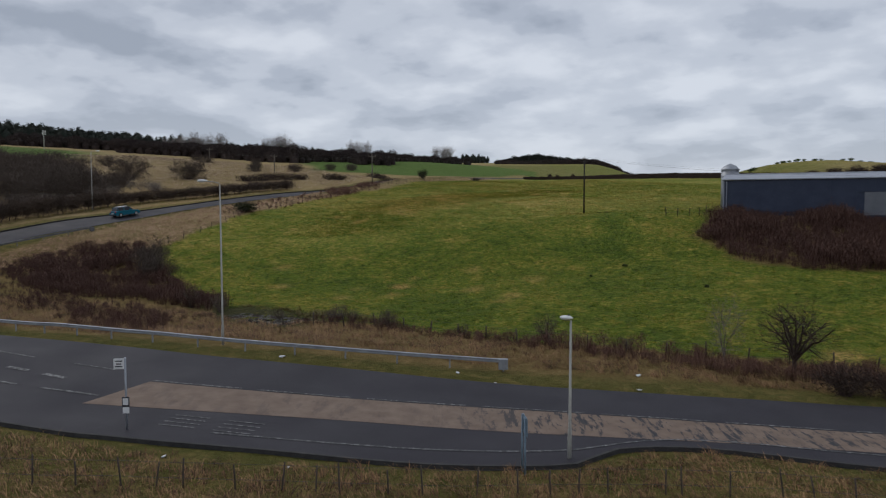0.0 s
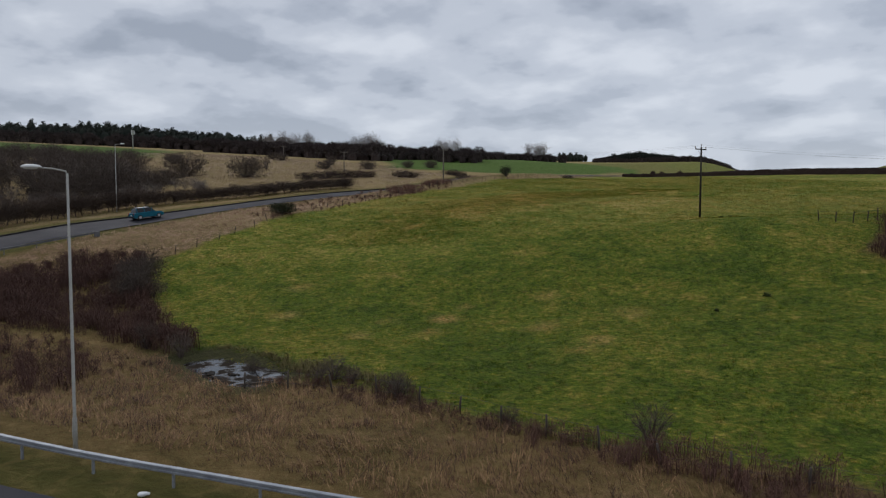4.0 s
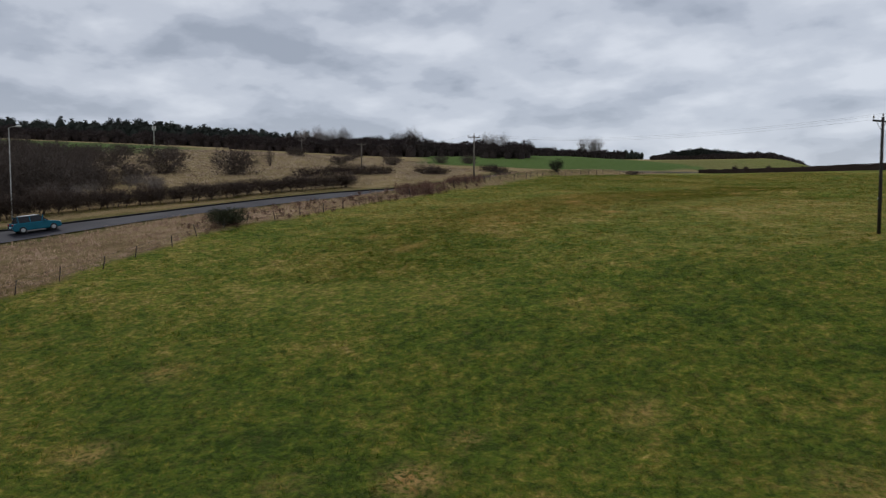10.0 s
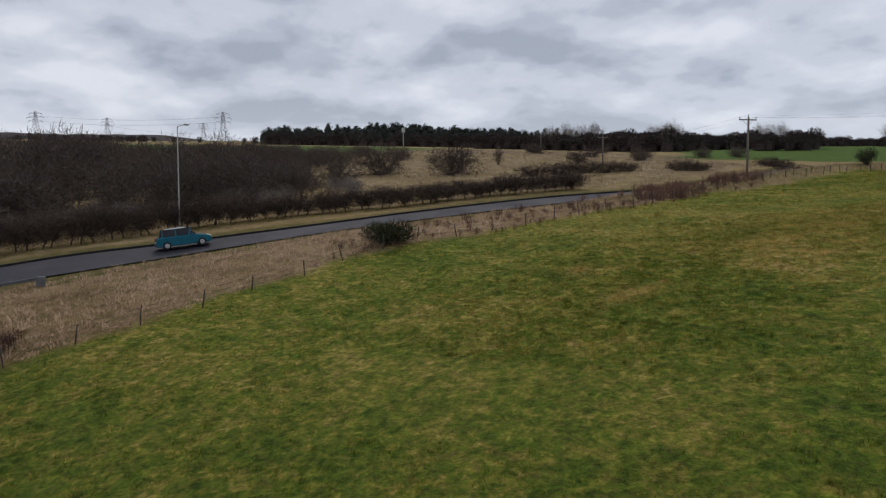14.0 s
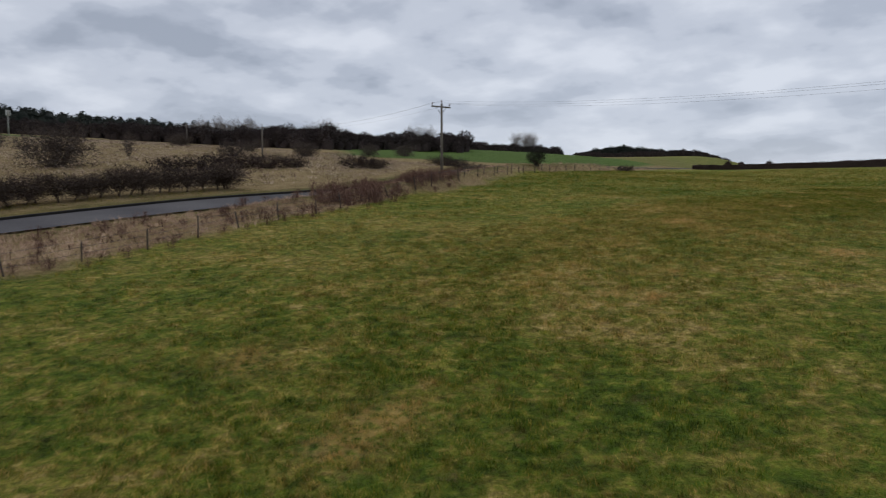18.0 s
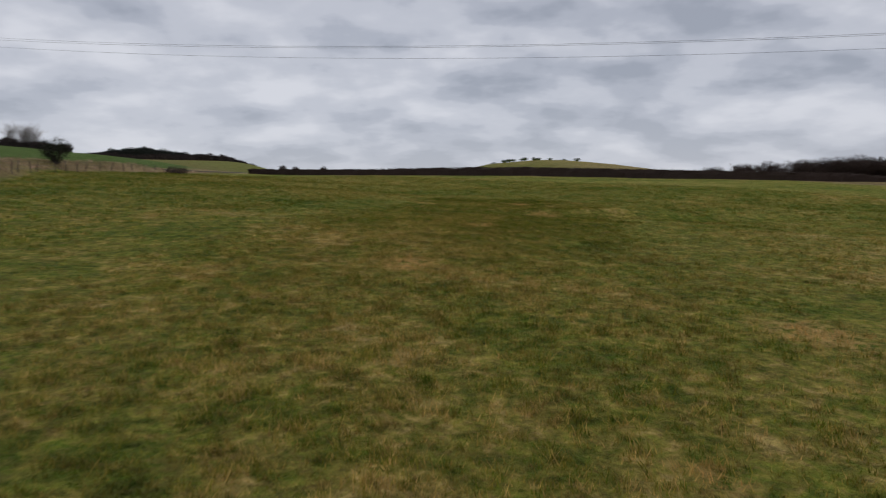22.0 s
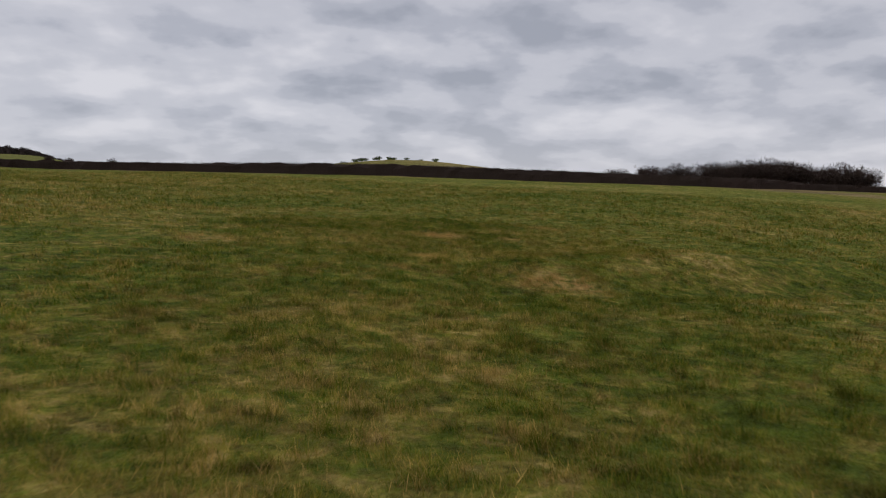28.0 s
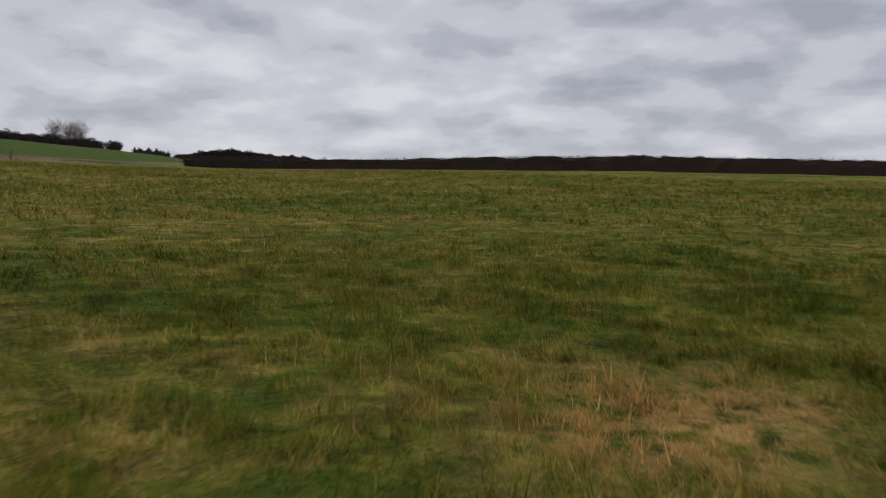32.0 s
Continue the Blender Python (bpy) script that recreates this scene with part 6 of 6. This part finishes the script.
p = scatter(rs, [(-36, 150), (-26, 160), (-22, 200), (-45, 235), (-130, 300), (-140, 215), (-100, 180), (-60, 146)], 0.75)
p = p[poly_dist(p[:, 0], p[:, 1], ROAD_AREA) > 3.0]
blades("hillside_grass", "withered pale tan grass over the hillside", p, 9, 0.34, 0.026, 2.4, hill_mat, rs, False, 0.3)
p = scatter(rs, [(-66, 95), (-58, 112), (-50, 125), (-34, 146), (-31, 150), (-36, 148), (-52, 129), (-62, 113), (-70, 92)], 4.0)
p = p[poly_dist(p[:, 0], p[:, 1], ROAD_AREA) > 0.6]
blades("verge_grass", "short verge grass beneath the roadside hedge", p, 7, 0.15, 0.012, 1.6, blade_mat, rs, True, 0.16, 0.5)

# ---------------------------------------------------------------- pond
water, nt, b = material("pond_water", 0.06)
b.inputs["Base Color"].default_value = (0.018, 0.018, 0.017, 1)
b.inputs["Specular IOR Level"].default_value = 0.5
pos = nt.nodes.new("ShaderNodeNewGeometry").outputs["Position"]
scum = remap(nt, ntex(nt, 0.75, 6, 0.66, pos, distortion=0.5), 0.46, 0.52)
nt.links.new(blend(nt, scum, (0.016, 0.016, 0.015), (0.026, 0.019, 0.014)), b.inputs["Base Color"])
nt.links.new(remap(nt, scum, 0, 1, 0.05, 0.9), b.inputs["Roughness"])
nt.links.new(remap(nt, scum, 0, 1, 0.5, 0.05), b.inputs["Specular IOR Level"])
relief(nt, b, ntex(nt, 5.0, 3, 0.5, pos), 0.08, 0.02)
pz = float(land(-15.6, 61.9)) - 0.17
pw = [(x + 0.12 * (x + 15.6), y + 0.12 * (y - 61.9), pz) for x, y in POND]
tagged(mesh_object("pond", pw, [tuple(range(len(pw)))], water), "small dark muddy pond reflecting the sky", "pond", kind="structure")
q = np.random.RandomState(3)
for k in range(7):
    x, y = -15.0 + 1.6 * q.randn(), 62.0 + 1.0 * q.randn()
    bm = ball_bm(0.18 + 0.22 * q.rand(), 0.12 + 0.2 * q.rand(), 0.09, 0, 0, 0, 12)
    for v in bm.verts:
        v.co += 0.12 * Vector(noise.noise_vector(v.co * 5 + Vector((k, 0, 0))))
    o = part("mud_hummock", bm, simple("wet_mud", (0.010, 0.008, 0.006), (0.028, 0.021, 0.015), 0.85, 4.0) if k == 0 else bpy.data.materials["wet_mud"], None)
    o.location = (x, y, pz)
    tagged(o, "wet dark mud hummock in the pond", "mud", "mud hummocks")

beam = part("fallen_post", box_bm(2.5, 0.12, 0.10, 0, 0, 0, 0.02), post_wood, None)
beam.matrix_basis = pose(-12.9, 59.7, pz + 0.05, 0, 2, 43)
tagged(beam, "dark fallen fence post lying in the pond edge", "post")
for x, y, s in ((-8.6, 60.6, 0.95), (-7.4, 60.0, 0.7), (-4.6, 58.6, 0.8), (2.0, 54.0, 0.6)):
    put_copy(twiggy, x, y, 70 * s, s, s * 0.8)

# ---------------------------------------------------------------- teal car on the upper road
cx, cy = -50.2, 109.7
car = thing("car", "teal hatchback car with a pale roof on the road", "car", at=(cx, cy, float(land(cx, cy)) + 0.03), turn=59)
car.matrix_basis = pose(cx, cy, float(land(cx, cy)) + 0.02, 0, -math.degrees(math.atan2(float(land(cx + 0.53, cy + 0.85)) - float(land(cx - 0.53, cy - 0.85)), 2.0)), 58)
side = [(-2.05, 0.32), (-2.08, 0.62), (-1.98, 0.92), (-1.75, 0.98), (0.85, 0.96), (1.75, 0.82), (2.02, 0.68), (2.08, 0.38), (1.9, 0.26), (-1.9, 0.26)]
bm = polygon_bm(side, 1.76)
bmesh.ops.bevel(bm, geom=bm.edges[:], offset=0.06, segments=2, affect="EDGES", profile=0.6)
part("body", bm, car_paint, car)
bm = polygon_bm([(-1.80, 0.95), (-1.55, 1.40), (-1.25, 1.54), (0.15, 1.54), (0.42, 1.46), (1.02, 0.95)], 1.52)
for v in bm.verts:
    v.co.y *= 1.0 - 0.16 * max(0, (v.co.z - 0.95) / 0.6)
bmesh.ops.bevel(bm, geom=bm.edges[:], offset=0.05, segments=2, affect="EDGES")
cabin = part("cabin", bm, car_glass, car, "dark glazed cabin")
part("roof", box_bm(1.5, 1.22, 0.05, -0.55, 0, 1.55, 0.02), silver, cabin, "pale roof")
for s in (-1, 1):
    for x0 in (-1.55, -0.55, 0.5):
        part("pillar", box_bm(0.09, 0.03, 0.60, x0, s * 0.715, 1.24, 0.008, Matrix.Rotation(s * 0.2, 4, "X") @ Matrix.Rotation(0.35 if x0 > 0 else 0.0, 4, "Y")), car_paint, cabin)
    part("mirror", ball_bm(0.09, 0.09, 0.07, 0.62, s * 0.96, 1.02, 10), car_paint, car)
    part("headlight", ball_bm(0.12, 0.16, 0.08, 1.95, s * 0.62, 0.70, 10), lens_mat, car)
    part("tail_light", ball_bm(0.06, 0.12, 0.14, -2.03, s * 0.70, 0.82, 10), red_lens, car)
    for x0 in (-1.28, 1.32):
        whl = part("wheel", tube_bm([(x0, s * 0.70, 0.31), (x0, s * 0.73, 0.31), (x0, s * 0.87, 0.31), (x0, s * 0.90, 0.31)], [0.29, 0.32, 0.32, 0.29], 24), tyre_mat, car)
        part("rim", tube_bm([(x0, s * 0.88, 0.31), (x0, s * 0.915, 0.31)], [0.20, 0.17], 16), silver, whl)
part("number_plate", box_bm(0.02, 0.5, 0.11, -2.09, 0, 0.62, 0.004), sign_white, car)
part("bumper", box_bm(0.14, 1.66, 0.16, -2.05, 0, 0.40, 0.04), sign_dark, car)

# ---------------------------------------------------------------- mast, pylons
mx, my = -190.0, 328.0
mast = thing("phone_mast", "pale phone mast with panel antennas before the conifers", "mast", at=(mx, my, gz(mx, my)))
part("pole", tube_bm([(0, 0, -0.5), (0, 0, 8.6)], [0.24, 0.18], 12), lamp_grey, mast)
ring = part("head_frame", tube_bm([(0, 0, 6.6), (0, 0, 6.75), (0, 0, 8.5), (0, 0, 8.65)], [0.25, 0.5, 0.5, 0.25], 12), lamp_grey, mast)
for k in range(3):
    a = 2.094 * k + 0.4
    part("antenna", box_bm(0.34, 0.16, 2.0, 0.72 * math.cos(a), 0.72 * math.sin(a), 7.7, 0.04, Matrix.Rotation(a + 1.57, 4, "Z")), lamp_head, ring)


def pylon(x, y, top, turn):
    z = gz(x, y)
    h = top - z
    ob = thing("pylon", "grey lattice electricity pylon on the skyline", "pylon", "pylons", (x, y, z), turn)
    w = lambda v: 2.6 * (1 - v / h) ** 1.3 + 0.55
    legs = bmesh.new()
    levels = [h * v for v in (0, 0.16, 0.31, 0.45, 0.58, 0.70, 0.80, 0.89, 1.0)]
    tb = bpy.data.meshes.new("pylon_part")
    for a, c in zip(levels, levels[1:]):
        for sx2, sy2 in ((1, 1), (1, -1), (-1, -1), (-1, 1)):
            for tx, ty in ((sx2, sy2), (-sy2, sx2)):
                seg = tube_bm([(sx2 * w(a), sy2 * w(a), a), (tx * w(c), ty * w(c), c)], [0.13, 0.13], 4)
                seg.to_mesh(tb)
                seg.free()
                legs.from_mesh(tb)
    part("lattice", legs, steel, ob)
    for v, arm in ((0.66, 6.0), (0.79, 7.0), (0.92, 5.2)):
        bm = bmesh.new()
        for s in (-1, 1):
            for dz in (0, 1.6):
                seg = tube_bm([(0, 0, h * v + dz), (s * arm, 0, h * v)], [0.14, 0.10], 4)
                seg.to_mesh(tb)
                seg.free()
                bm.from_mesh(tb)
            seg = tube_bm([(s * arm, 0, h * v), (s * arm, 0, h * v - 1.8)], [0.12, 0.12], 4)
            seg.to_mesh(tb)
            seg.free()
            bm.from_mesh(tb)
        part("arm", bm, steel, ob)
    return ob


for x, y, top, turn in ((-577, 369, 83.5, 30), (-680, 492, 98.0, 30), (-745, 660, 112.5, 30), (-460, 454, 84.0, 30)):
    pylon(x, y, top, turn)
for (ax, ay, az), (bx2, by2, bz) in ((((-577, 369, 80)), (-460, 454, 80)), ((-577, 369, 76), (-460, 454, 76)), ((-680, 492, 90), (-745, 660, 100))):
    o = part("power_cable", tube_bm([((bx2 - ax) * t, (by2 - ay) * t, (bz - az) * t - 4 * 3.0 * t * (1 - t)) for t in [v / 16 for v in range(17)]], [0.06] * 17, 4), cable_mat, None)
    o.location = (ax, ay, az)
    tagged(o, "thin power cable between two pylons", "cable", "power cables")

# ---------------------------------------------------------------- litter on the verge
for k, (x, y, s) in enumerate(((-9.0, 41.9, 0.22), (12.3, 41.4, 0.2), (1.6, 40.3, 0.16), (3.7, 38.9, 0.12), (11.6, 38.5, 0.16), (-41.5, 64.9, 0.2), (-9.8, 26.4, 0.12), (-4.8, 25.7, 0.09))):
    bm = ball_bm(s, s * 0.6, s * 0.3, 0, 0, s * 0.2, 8)
    for v in bm.verts:
        v.co += s * 0.35 * Vector(noise.noise_vector(v.co * 5 + Vector((k * 3, 0, 0))))
    o = part("litter", bm, sign_white, None)
    o.matrix_basis = pose(x, y, gz(x, y) + 0.03, 0, 0, 40 * k)
    tagged(o, "scrap of white plastic litter on the grass verge", "litter", "scraps of litter")
